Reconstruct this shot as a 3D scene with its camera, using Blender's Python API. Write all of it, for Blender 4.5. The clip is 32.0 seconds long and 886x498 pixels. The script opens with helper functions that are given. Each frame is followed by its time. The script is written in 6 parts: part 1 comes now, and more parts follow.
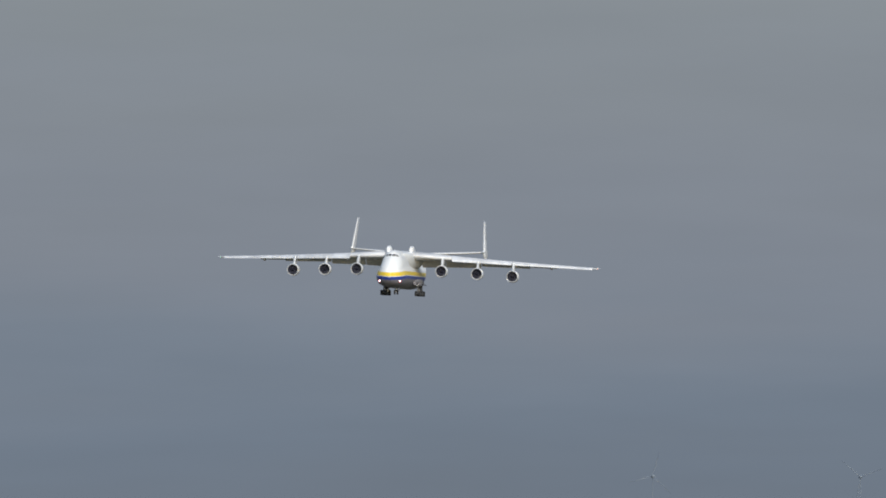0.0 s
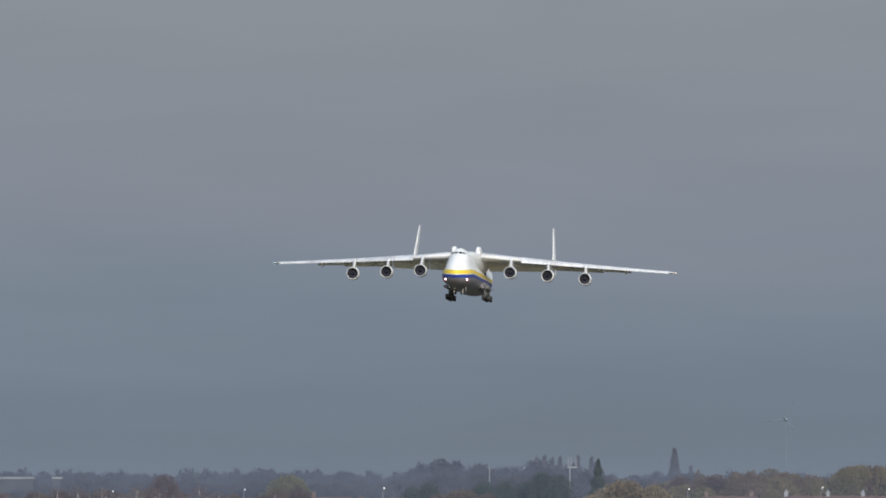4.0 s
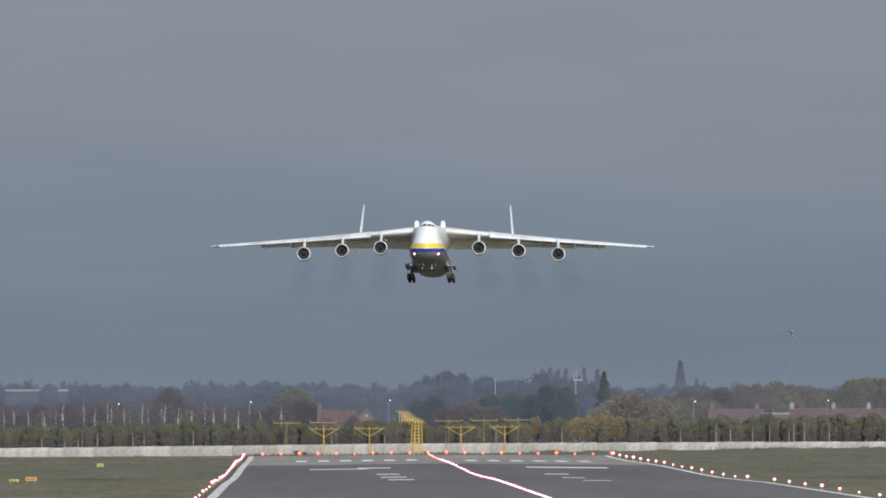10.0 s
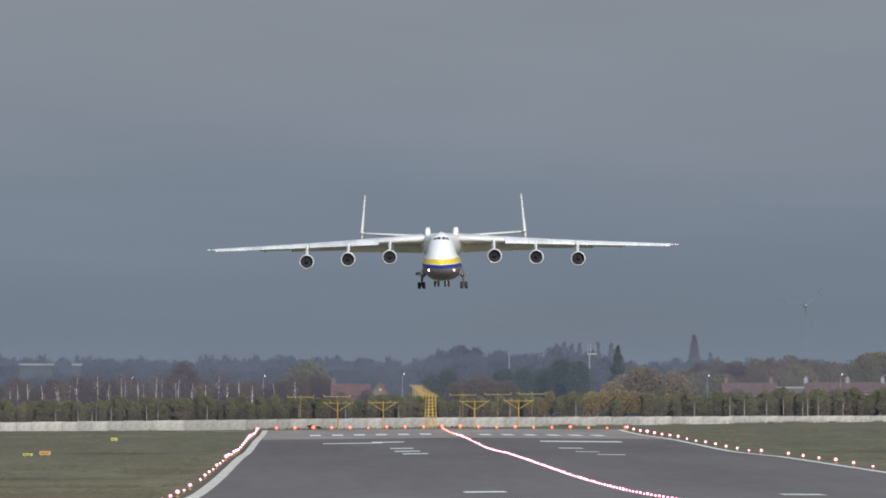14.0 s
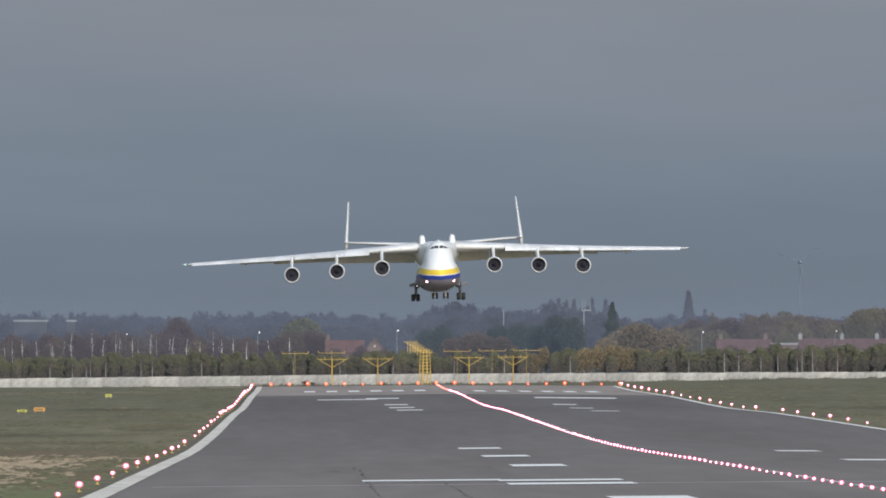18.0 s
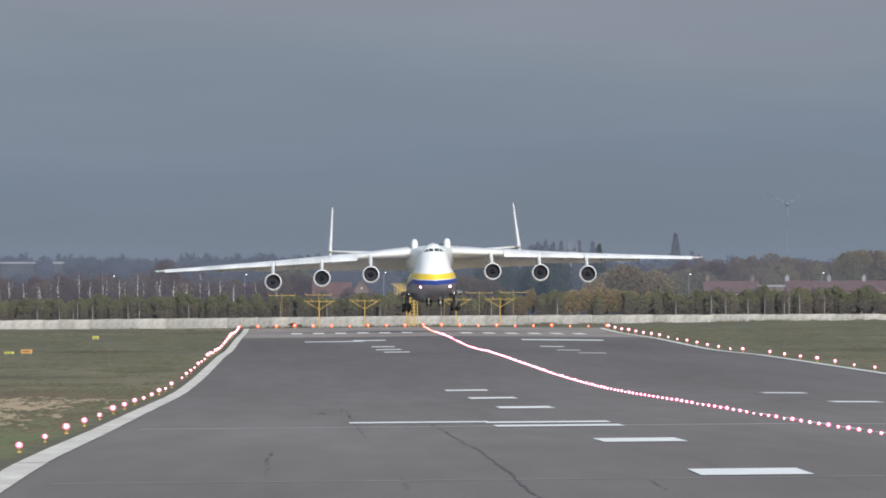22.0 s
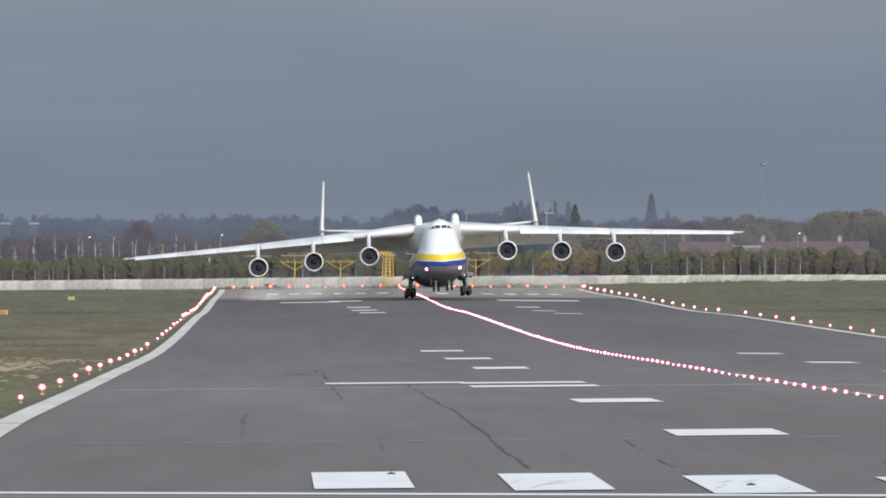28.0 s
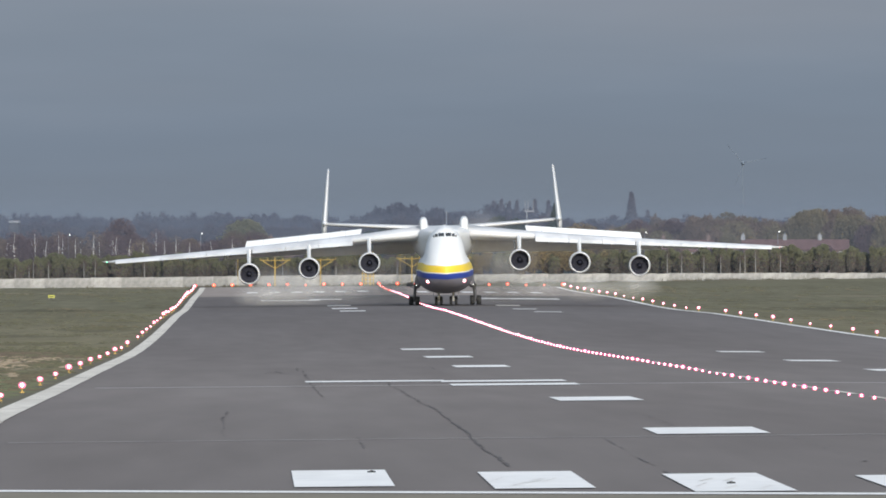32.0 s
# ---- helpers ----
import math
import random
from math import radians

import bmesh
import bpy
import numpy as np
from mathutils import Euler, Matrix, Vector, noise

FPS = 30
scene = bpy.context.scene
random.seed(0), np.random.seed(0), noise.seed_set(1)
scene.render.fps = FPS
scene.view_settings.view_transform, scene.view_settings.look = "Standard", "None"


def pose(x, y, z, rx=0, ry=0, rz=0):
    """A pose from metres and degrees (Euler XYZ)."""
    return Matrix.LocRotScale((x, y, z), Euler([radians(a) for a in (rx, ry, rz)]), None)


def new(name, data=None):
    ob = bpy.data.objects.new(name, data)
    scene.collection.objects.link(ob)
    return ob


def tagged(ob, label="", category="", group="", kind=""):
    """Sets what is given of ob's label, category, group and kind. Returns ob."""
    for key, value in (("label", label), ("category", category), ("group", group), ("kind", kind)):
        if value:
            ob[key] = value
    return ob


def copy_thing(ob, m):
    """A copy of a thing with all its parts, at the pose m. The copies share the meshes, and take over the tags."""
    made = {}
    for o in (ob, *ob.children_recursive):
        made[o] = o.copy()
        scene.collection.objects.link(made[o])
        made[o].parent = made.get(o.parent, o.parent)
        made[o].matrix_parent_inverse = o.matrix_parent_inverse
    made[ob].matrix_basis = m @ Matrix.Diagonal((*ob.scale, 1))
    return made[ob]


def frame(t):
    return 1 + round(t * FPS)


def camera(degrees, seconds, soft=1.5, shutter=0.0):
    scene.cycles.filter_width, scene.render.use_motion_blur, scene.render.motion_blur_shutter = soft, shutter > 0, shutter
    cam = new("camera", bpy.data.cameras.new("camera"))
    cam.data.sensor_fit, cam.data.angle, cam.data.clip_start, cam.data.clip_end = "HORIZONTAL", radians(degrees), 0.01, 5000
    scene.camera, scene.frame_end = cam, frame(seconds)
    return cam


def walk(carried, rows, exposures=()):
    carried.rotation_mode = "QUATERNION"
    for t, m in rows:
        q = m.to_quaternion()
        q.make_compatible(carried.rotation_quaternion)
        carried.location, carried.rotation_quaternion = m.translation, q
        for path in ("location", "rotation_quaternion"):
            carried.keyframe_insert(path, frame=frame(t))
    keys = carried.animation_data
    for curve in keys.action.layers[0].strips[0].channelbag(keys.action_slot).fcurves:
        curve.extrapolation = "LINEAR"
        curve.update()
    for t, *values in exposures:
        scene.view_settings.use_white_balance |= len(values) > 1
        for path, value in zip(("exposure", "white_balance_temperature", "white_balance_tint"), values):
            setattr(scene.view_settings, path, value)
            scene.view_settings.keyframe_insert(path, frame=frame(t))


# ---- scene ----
cam = camera(2.5666, 32.0, soft=1.8)
EYE = (0.0, 0.0, 5.0)

# seconds, degrees panned to the right of the runway's direction, degrees tilted up
CAM_ROWS = [
    (0.0, 0.8185, 0.9322),
    (0.5, 0.7890, 0.9207),
    (1.0, 0.7530, 0.8929),
    (1.5, 0.6892, 0.8716),
    (2.0, 0.6171, 0.8553),
    (2.5, 0.5631, 0.8176),
    (4.5, 0.4196, 0.7371),
    (5.0, 0.5249, 0.6882),
    (5.5, 0.5675, 0.6518),
    (6.0, 0.5249, 0.6142),
    (6.5, 0.4898, 0.5841),
    (7.0, 0.4409, 0.5628),
    (7.5, 0.4509, 0.5515),
    (8.0, 0.3845, 0.5415),
    (8.5, 0.3996, 0.5364),
    (9.0, 0.3908, 0.5214),
    (9.5, 0.3971, 0.5165),
    (10.0, 0.4159, 0.5138),
    (10.5, 0.4133, 0.5002),
    (11.0, 0.4183, 0.4951),
    (11.5, 0.4309, 0.4851),
    (12.0, 0.3657, 0.4650),
    (12.5, 0.3657, 0.4675),
    (13.0, 0.3707, 0.4701),
    (13.5, 0.3832, 0.4513),
    (14.0, 0.3758, 0.4387),
    (14.5, 0.3820, 0.4261),
    (16.5, 0.3632, 0.4061),
    (17.0, 0.3569, 0.3886),
    (17.5, 0.3745, 0.3447),
    (18.0, 0.3920, 0.3121),
    (18.5, 0.4021, 0.2934),
    (19.0, 0.4146, 0.2771),
    (19.5, 0.4347, 0.2569),
    (20.0, 0.4471, 0.2382),
    (20.5, 0.4522, 0.2207),
    (21.0, 0.4547, 0.1969),
    (21.5, 0.4447, 0.1743),
    (22.0, 0.4296, 0.1441),
    (22.5, 0.4372, 0.0928),
    (23.0, 0.4459, 0.0727),
    (23.5, 0.4070, 0.0489),
    (24.0, 0.3594, 0.0377),
    (24.5, 0.3582, 0.0289),
    (25.0, 0.3920, 0.0126),
    (25.5, 0.4246, 0.0126),
    (27.5, 0.4872, 0.0164),
    (28.0, 0.4999, 0.0301),
    (28.5, 0.5374, 0.0401),
    (29.0, 0.5712, 0.0515),
    (29.5, 0.5587, 0.0452),
    (30.0, 0.5349, 0.0427),
    (30.5, 0.5174, 0.0452),
    (31.0, 0.5524, 0.0352),
    (31.5, 0.5625, 0.0352),
    (32.0, 0.5575, 0.0250),
]


def aimed(pan, tilt):
    """The pose of the camera on its fixed head."""
    return pose(*EYE, 90 + tilt, 0, -pan)


walk(cam, [(t, aimed(pan, tilt)) for t, pan, tilt in CAM_ROWS],
     exposures=[(0.0, -0.13), (2.0, -0.11), (5.0, -0.01), (8.0, 0.02), (14.0, -0.02), (16.5, -0.11), (18.0, -0.05), (19.0, -0.02), (21.5, 0.07), (23.0, 0.18), (25.5, 0.19), (28.5, 0.13), (32.0, 0.12)])

# ---- light ----
SUN_UP, SUN_SIDE = 17.0, 14.0   # degrees above the horizon, degrees to the right of straight behind the camera
sun_dir = Vector((math.sin(radians(SUN_SIDE)) * math.cos(radians(SUN_UP)),
                  -math.cos(radians(SUN_SIDE)) * math.cos(radians(SUN_UP)), math.sin(radians(SUN_UP))))
sun = new("sun", bpy.data.lights.new("sun", "SUN"))
sun.data.energy, sun.data.angle, sun.data.color = 3.08, radians(9.0), (1.0, 0.972, 0.935)
sun.matrix_world = Matrix.Translation((0, 0, 300)) @ sun_dir.to_track_quat("Z", "Y").to_matrix().to_4x4()


def ramp(nt, stops, interp="LINEAR"):
    node = nt.nodes.new("ShaderNodeValToRGB")
    node.color_ramp.interpolation = interp
    el = node.color_ramp.elements
    while len(el) < len(stops):
        el.new(0.5)
    for e, (p, c) in zip(el, stops):
        e.position, e.color = p, (*c, 1) if len(c) == 3 else c
    return node


def math_node(nt, op, a, b=None, c=None):
    node = nt.nodes.new("ShaderNodeMath")
    node.operation = op
    for i, v in enumerate((a, b, c)):
        if v is None:
            continue
        if isinstance(v, (int, float)):
            node.inputs[i].default_value = v
        else:
            nt.links.new(v, node.inputs[i])
    return node.outputs[0]


def mix_color(nt, fac, a, b, blend="MIX"):
    node = nt.nodes.new("ShaderNodeMix")
    node.data_type, node.blend_type = "RGBA", blend
    for sock, v in ((node.inputs[0], fac), (node.inputs[6], a), (node.inputs[7], b)):
        if isinstance(v, (int, float)):
            sock.default_value = v
        elif isinstance(v, tuple):
            sock.default_value = (*v[:3], 1)
        else:
            nt.links.new(v, sock)
    return node.outputs[2]


def build_world():
    """A broken grey cloud deck over a clear winter sky."""
    world = bpy.data.worlds.new("world")
    scene.world = world
    world.use_nodes = True
    nt = world.node_tree
    nt.nodes.clear()
    out = nt.nodes.new("ShaderNodeOutputWorld")
    back = nt.nodes.new("ShaderNodeBackground")
    sky = nt.nodes.new("ShaderNodeTexSky")
    sky.sky_type, sky.sun_disc = "NISHITA", False
    sky.sun_elevation, sky.sun_rotation = radians(SUN_UP), radians(180 - SUN_SIDE)
    coord = nt.nodes.new("ShaderNodeTexCoord")
    sep = nt.nodes.new("ShaderNodeSeparateXYZ")
    nt.links.new(coord.outputs["Generated"], sep.inputs[0])
    # cloud streaks, long and low near the horizon
    mapping = nt.nodes.new("ShaderNodeMapping")
    mapping.inputs["Scale"].default_value = (34, 34, 210)
    nt.links.new(coord.outputs["Generated"], mapping.inputs[0])
    streak = nt.nodes.new("ShaderNodeTexNoise")
    streak.inputs["Scale"].default_value, streak.inputs["Detail"].default_value = 1.0, 4.0
    streak.inputs["Roughness"].default_value = 0.45
    nt.links.new(mapping.outputs[0], streak.inputs["Vector"])
    wobble = math_node(nt, "MULTIPLY", math_node(nt, "SUBTRACT", streak.outputs["Fac"], 0.5), 0.010)
    height = math_node(nt, "ADD", sep.outputs["Z"], wobble)
    low = math_node(nt, "DIVIDE", height, 0.032)
    band = ramp(nt, [(0.0, (0.156, 0.192, 0.256)), (0.11, (0.158, 0.196, 0.262)), (0.24, (0.156, 0.202, 0.280)),
                     (0.36, (0.190, 0.231, 0.306)), (0.48, (0.212, 0.243, 0.312)), (0.70, (0.222, 0.250, 0.311)),
                     (1.0, (0.252, 0.282, 0.325))], "B_SPLINE")
    nt.links.new(low, band.inputs[0])
    # the deck brightens towards the zenith
    high = ramp(nt, [(0.03, (0.252, 0.282, 0.325)), (0.5, (0.41, 0.46, 0.54)), (1.0, (0.48, 0.54, 0.64))])
    nt.links.new(sep.outputs["Z"], high.inputs[0])
    sel = math_node(nt, "GREATER_THAN", sep.outputs["Z"], 0.031)
    deck = mix_color(nt, sel, band.outputs[0], high.outputs[0])
    grain = nt.nodes.new("ShaderNodeTexNoise")
    grain.inputs["Scale"].default_value, grain.inputs["Detail"].default_value = 1.0, 3.0
    map2 = nt.nodes.new("ShaderNodeMapping")
    map2.inputs["Scale"].default_value = (46, 46, 300)
    nt.links.new(coord.outputs["Generated"], map2.inputs[0])
    nt.links.new(map2.outputs[0], grain.inputs["Vector"])
    shade = math_node(nt, "ADD", math_node(nt, "MULTIPLY", grain.outputs["Fac"], 0.20), 0.90)
    deck = mix_color(nt, 1.0, deck, shade, "MULTIPLY")
    clear = mix_color(nt, 1.0, sky.outputs[0], (0.215, 0.24, 0.262), "MULTIPLY")
    # the deck breaks up towards the sun
    open_sky = nt.nodes.new("ShaderNodeMapRange")
    open_sky.interpolation_type = "SMOOTHSTEP"
    for i, v in ((1, 0.5), (2, -0.9), (3, 0.04), (4, 0.85)):
        open_sky.inputs[i].default_value = v
    nt.links.new(sep.outputs["Y"], open_sky.inputs[0])
    both = mix_color(nt, open_sky.outputs[0], deck, clear)
    nt.links.new(both, back.inputs["Color"])
    back.inputs["Strength"].default_value = 0.94
    nt.links.new(back.outputs[0], out.inputs[0])


build_world()

# ---- materials ----
def material(name, color, rough=0.8, metal=0.0, spec=0.3, vary=0.25, big=0.3, fine=8.0, bump=0.0, tint=None, alpha=1.0, object_random=0.0, stretch=None):
    """A surface with stains at a large and grain at a small scale."""
    m = bpy.data.materials.new(name)
    m.use_nodes = True
    nt = m.node_tree
    b = nt.nodes["Principled BSDF"]
    b.inputs["Roughness"].default_value, b.inputs["Metallic"].default_value = rough, metal
    b.inputs["Specular IOR Level"].default_value = spec
    coord = nt.nodes.new("ShaderNodeTexCoord")
    n1, n2 = nt.nodes.new("ShaderNodeTexNoise"), nt.nodes.new("ShaderNodeTexNoise")
    for n, s, d in ((n1, big, 3.0), (n2, fine, 4.0)):
        n.inputs["Scale"].default_value, n.inputs["Detail"].default_value = s, d
        source = coord.outputs["Object"]
        if stretch:
            mp = nt.nodes.new("ShaderNodeMapping")
            mp.inputs["Scale"].default_value = stretch
            nt.links.new(source, mp.inputs[0])
            source = mp.outputs[0]
        nt.links.new(source, n.inputs["Vector"])
    second = tint or tuple(min(1, c * 1.35 + 0.01) for c in color)
    f1 = ramp(nt, [(0.3, (0, 0, 0)), (0.7, (1, 1, 1))])
    nt.links.new(n1.outputs["Fac"], f1.inputs[0])
    col = mix_color(nt, f1.outputs[0], tuple(color), tuple(second))
    k = math_node(nt, "ADD", math_node(nt, "MULTIPLY", n2.outputs["Fac"], vary * 2), 1.0 - vary)
    col = mix_color(nt, 1.0, col, k, "MULTIPLY")
    if object_random:
        info = nt.nodes.new("ShaderNodeObjectInfo")
        r = math_node(nt, "ADD", math_node(nt, "MULTIPLY", info.outputs["Random"], object_random * 2), 1.0 - object_random)
        col = mix_color(nt, 1.0, col, r, "MULTIPLY")
    nt.links.new(col, b.inputs["Base Color"])
    if bump:
        bn = nt.nodes.new("ShaderNodeBump")
        bn.inputs["Strength"].default_value, bn.inputs["Distance"].default_value = bump, 0.05
        nt.links.new(n2.outputs["Fac"], bn.inputs["Height"])
        nt.links.new(bn.outputs[0], b.inputs["Normal"])
    if alpha < 1:
        b.inputs["Alpha"].default_value = alpha
    return m


def glowing(name, color, strength):
    m = bpy.data.materials.new(name)
    m.use_nodes = True
    b = m.node_tree.nodes["Principled BSDF"]
    b.inputs["Base Color"].default_value = (*color, 1)
    b.inputs["Emission Color"].default_value, b.inputs["Emission Strength"].default_value = (*color, 1), strength
    return m


def foliage(name, color, tint, vary=0.25, sheer=0.4, object_random=0.12):
    """Leaves or twigs: dull, and lit through from behind."""
    m = material(name, color, 0.9, spec=0.08, vary=vary, big=0.22, fine=1.2, tint=tint, object_random=object_random)
    nt = m.node_tree
    b = nt.nodes["Principled BSDF"]
    t = nt.nodes.new("ShaderNodeBsdfTranslucent")
    nt.links.new(b.inputs["Base Color"].links[0].from_socket, t.inputs["Color"])
    mix = nt.nodes.new("ShaderNodeMixShader")
    mix.inputs[0].default_value = sheer
    nt.links.new(b.outputs[0], mix.inputs[1])
    nt.links.new(t.outputs[0], mix.inputs[2])
    nt.links.new(mix.outputs[0], nt.nodes["Material Output"].inputs[0])
    return m


M = {}
M["asphalt"] = material("asphalt", (0.203, 0.178, 0.164), 0.95, spec=0.05, vary=0.15, big=0.07, fine=0.55, tint=(0.241, 0.214, 0.198), stretch=(1.0, 0.03, 1.0))


def asphalt_tones():
    """The asphalt darkens along its length, most beyond the middle of the runway."""
    nt = M["asphalt"].node_tree
    b = nt.nodes["Principled BSDF"]
    base = b.inputs["Base Color"].links[0].from_socket
    coord = nt.nodes.new("ShaderNodeTexCoord")
    sep = nt.nodes.new("ShaderNodeSeparateXYZ")
    nt.links.new(coord.outputs["Object"], sep.inputs[0])
    zone = nt.nodes.new("ShaderNodeMapRange")
    for i, v in ((1, 900.0), (2, 2300.0), (3, 0.0), (4, 1.0)):
        zone.inputs[i].default_value = v
    nt.links.new(sep.outputs["Y"], zone.inputs[0])
    col = mix_color(nt, zone.outputs[0], base, mix_color(nt, 1.0, base, (0.76, 0.775, 0.80), "MULTIPLY"))
    # lengths laid at different times
    laid = ramp(nt, [(0.0, (0.93, 0.93, 0.93)), (0.20, (0.94, 0.94, 0.94)), (0.40, (1.0, 1.0, 1.0)), (0.52, (1.06, 1.06, 1.06)), (0.66, (1.08, 1.08, 1.08)), (0.662, (1.03, 1.03, 1.03)), (1.0, (1.0, 1.0, 1.0))])
    along = nt.nodes.new("ShaderNodeMapRange")
    for i, v in ((1, 400.0), (2, 1100.0), (3, 0.0), (4, 1.0)):
        along.inputs[i].default_value = v
    nt.links.new(sep.outputs["Y"], along.inputs[0])
    nt.links.new(along.outputs[0], laid.inputs[0])
    nt.links.new(mix_color(nt, 1.0, col, laid.outputs[0], "MULTIPLY"), b.inputs["Base Color"])


asphalt_tones()
M["concrete_apron"] = material("concrete_apron", (0.285, 0.243, 0.216), 0.95, spec=0.05, vary=0.25, big=0.08, fine=0.4, tint=(0.372, 0.32, 0.285), stretch=(1.0, 0.1, 1.0))
M["concrete_near"] = material("concrete_near", (0.245, 0.222, 0.175), 0.95, spec=0.05, vary=0.2, big=0.12, fine=0.8, tint=(0.27, 0.24, 0.19), stretch=(1.0, 0.3, 1.0))
M["paint_white"] = material("paint_white", (0.97, 0.94, 0.89), 0.8, spec=0.2, vary=0.09, big=0.35, fine=1.6, tint=(0.88, 0.855, 0.81), stretch=(1.0, 0.15, 1.0))
M["paint_worn"] = material("paint_worn", (0.64, 0.585, 0.50), 0.9, spec=0.1, vary=0.26, big=0.4, fine=2.2, tint=(0.79, 0.73, 0.635), stretch=(1.0, 0.12, 1.0))
M["paint_scuffed"] = material("paint_scuffed", (0.68, 0.655, 0.62), 0.9, spec=0.1, vary=0.3, big=0.4, fine=3.0)
M["joint_seal"] = material("joint_seal", (0.40, 0.375, 0.355), 0.9, spec=0.1, vary=0.3, big=0.2, fine=1.0)
M["rubber_faint"] = material("rubber_faint", (0.165, 0.150, 0.143), 0.95, spec=0.05, vary=0.3, big=0.2, fine=2.0)
M["rubber_marks"] = material("rubber_marks", (0.128, 0.118, 0.113), 0.95, spec=0.05, vary=0.3, big=0.2, fine=2.0)
M["wall_concrete"] = material("wall_concrete", (0.233, 0.224, 0.210), 0.9, spec=0.1, vary=0.36, big=0.3, fine=1.3, bump=0.4, tint=(0.432, 0.418, 0.396), object_random=0.18)
M["yellow_steel"] = material("yellow_steel", (0.36, 0.238, 0.055), 0.55, spec=0.3, vary=0.15, fine=4.0)
M["sign_yellow"] = material("sign_yellow", (0.34, 0.33, 0.07), 0.7, vary=0.15)
M["sign_orange"] = material("sign_orange", (0.38, 0.20, 0.06), 0.7, vary=0.15)
M["black_paint"] = material("black_paint", (0.02, 0.02, 0.02), 0.6)
M["lamp_red"] = glowing("lamp_red", (1.0, 0.085, 0.035), 1.25)
# pink glow on these two lenses imitates the halo around white bulbs
M["lamp_halo"] = glowing("lamp_halo", (1.0, 0.23, 0.36), 0.9)
M["lamp_pink"] = glowing("lamp_pink", (1.0, 0.15, 0.34), 0.85)
M["lamp_amber"] = glowing("lamp_amber", (1.0, 0.11, 0.08), 1.4)
M["bulb_white"] = glowing("bulb_white", (1.0, 0.80, 0.88), 4.6)
M["bulb_red"] = glowing("bulb_red", (1.0, 0.24, 0.16), 4.5)
M["bulb_orange"] = glowing("bulb_orange", (1.0, 0.45, 0.40), 4.0)
M["street_glow"] = glowing("street_glow", (1.0, 0.97, 0.9), 6.0)
M["landing_glow"] = glowing("landing_glow", (1.0, 0.88, 0.88), 9.0)
M["landing_halo"] = glowing("landing_halo", (1.0, 0.34, 0.40), 0.75)
M["fixture"] = material("fixture", (0.34, 0.22, 0.06), 0.7)
M["nav_green"] = glowing("nav_green", (0.12, 1.0, 0.45), 3.0)
M["nav_red"] = glowing("nav_red", (1.0, 0.12, 0.08), 1.5)
M["grey_steel"] = material("grey_steel", (0.18, 0.19, 0.21), 0.5, metal=0.3, vary=0.1)
# far white pole toned down to blue-grey, haze put into its colour
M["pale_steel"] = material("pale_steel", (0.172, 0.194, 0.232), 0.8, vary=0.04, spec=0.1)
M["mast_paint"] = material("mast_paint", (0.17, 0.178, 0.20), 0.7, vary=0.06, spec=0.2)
M["bark"] = material("bark", (0.070, 0.060, 0.056), 0.9, vary=0.3, fine=6.0)
M["stem_bark"] = material("stem_bark", (0.27, 0.26, 0.25), 0.85, vary=0.35, fine=3.0)
M["birch_bark"] = material("birch_bark", (0.66, 0.63, 0.60), 0.85, vary=0.35, fine=3.0)
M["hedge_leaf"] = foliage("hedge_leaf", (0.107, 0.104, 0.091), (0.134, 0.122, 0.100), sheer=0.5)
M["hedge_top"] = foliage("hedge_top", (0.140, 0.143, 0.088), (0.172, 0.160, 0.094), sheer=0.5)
M["fir_leaf"] = foliage("fir_leaf", (0.058, 0.075, 0.074), (0.078, 0.091, 0.084), sheer=0.5)
M["autumn_leaf"] = foliage("autumn_leaf", (0.282, 0.209, 0.112), (0.274, 0.228, 0.128))
M["tan_leaf"] = foliage("tan_leaf", (0.205, 0.158, 0.108), (0.225, 0.178, 0.124))
M["olive_leaf"] = foliage("olive_leaf", (0.126, 0.112, 0.080), (0.150, 0.127, 0.090))
M["pale_leaf"] = foliage("pale_leaf", (0.143, 0.142, 0.098), (0.168, 0.161, 0.110))
M["brown_twig"] = foliage("brown_twig", (0.112, 0.088, 0.078), (0.132, 0.103, 0.089), vary=0.15)
M["red_twig"] = foliage("red_twig", (0.102, 0.075, 0.082), (0.119, 0.089, 0.095), vary=0.15)
# far twigs carry the haze of distance in their blue-grey colour
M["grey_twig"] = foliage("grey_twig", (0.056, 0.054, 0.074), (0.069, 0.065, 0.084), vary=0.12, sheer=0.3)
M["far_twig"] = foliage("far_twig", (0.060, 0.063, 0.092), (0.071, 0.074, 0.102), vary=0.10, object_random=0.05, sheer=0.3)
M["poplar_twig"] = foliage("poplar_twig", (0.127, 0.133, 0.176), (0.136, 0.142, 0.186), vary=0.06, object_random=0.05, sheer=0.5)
# turbine colours lie close to the sky's: haze put into the surface
M["turbine_hazed"] = material("turbine_hazed", (0.124, 0.148, 0.180), 0.8, vary=0.03, spec=0.05)
M["blade_hazed"] = material("blade_hazed", (0.108, 0.128, 0.158), 0.8, vary=0.03, spec=0.05)
M["roof_tile"] = material("roof_tile", (0.100, 0.055, 0.051), 0.85, vary=0.3, big=0.8, fine=3.0)
M["brick"] = material("brick", (0.100, 0.072, 0.066), 0.9, vary=0.25, fine=4.0)
M["render_pale"] = material("render_pale", (0.30, 0.29, 0.28), 0.9, vary=0.1)
M["pale_roof"] = material("pale_roof", (0.17, 0.175, 0.19), 0.7, vary=0.15)
M["shed_wall"] = material("shed_wall", (0.032, 0.034, 0.044), 0.8, vary=0.15)
M["glass_dark"] = material("glass_dark", (0.02, 0.025, 0.03), 0.15, spec=0.5)
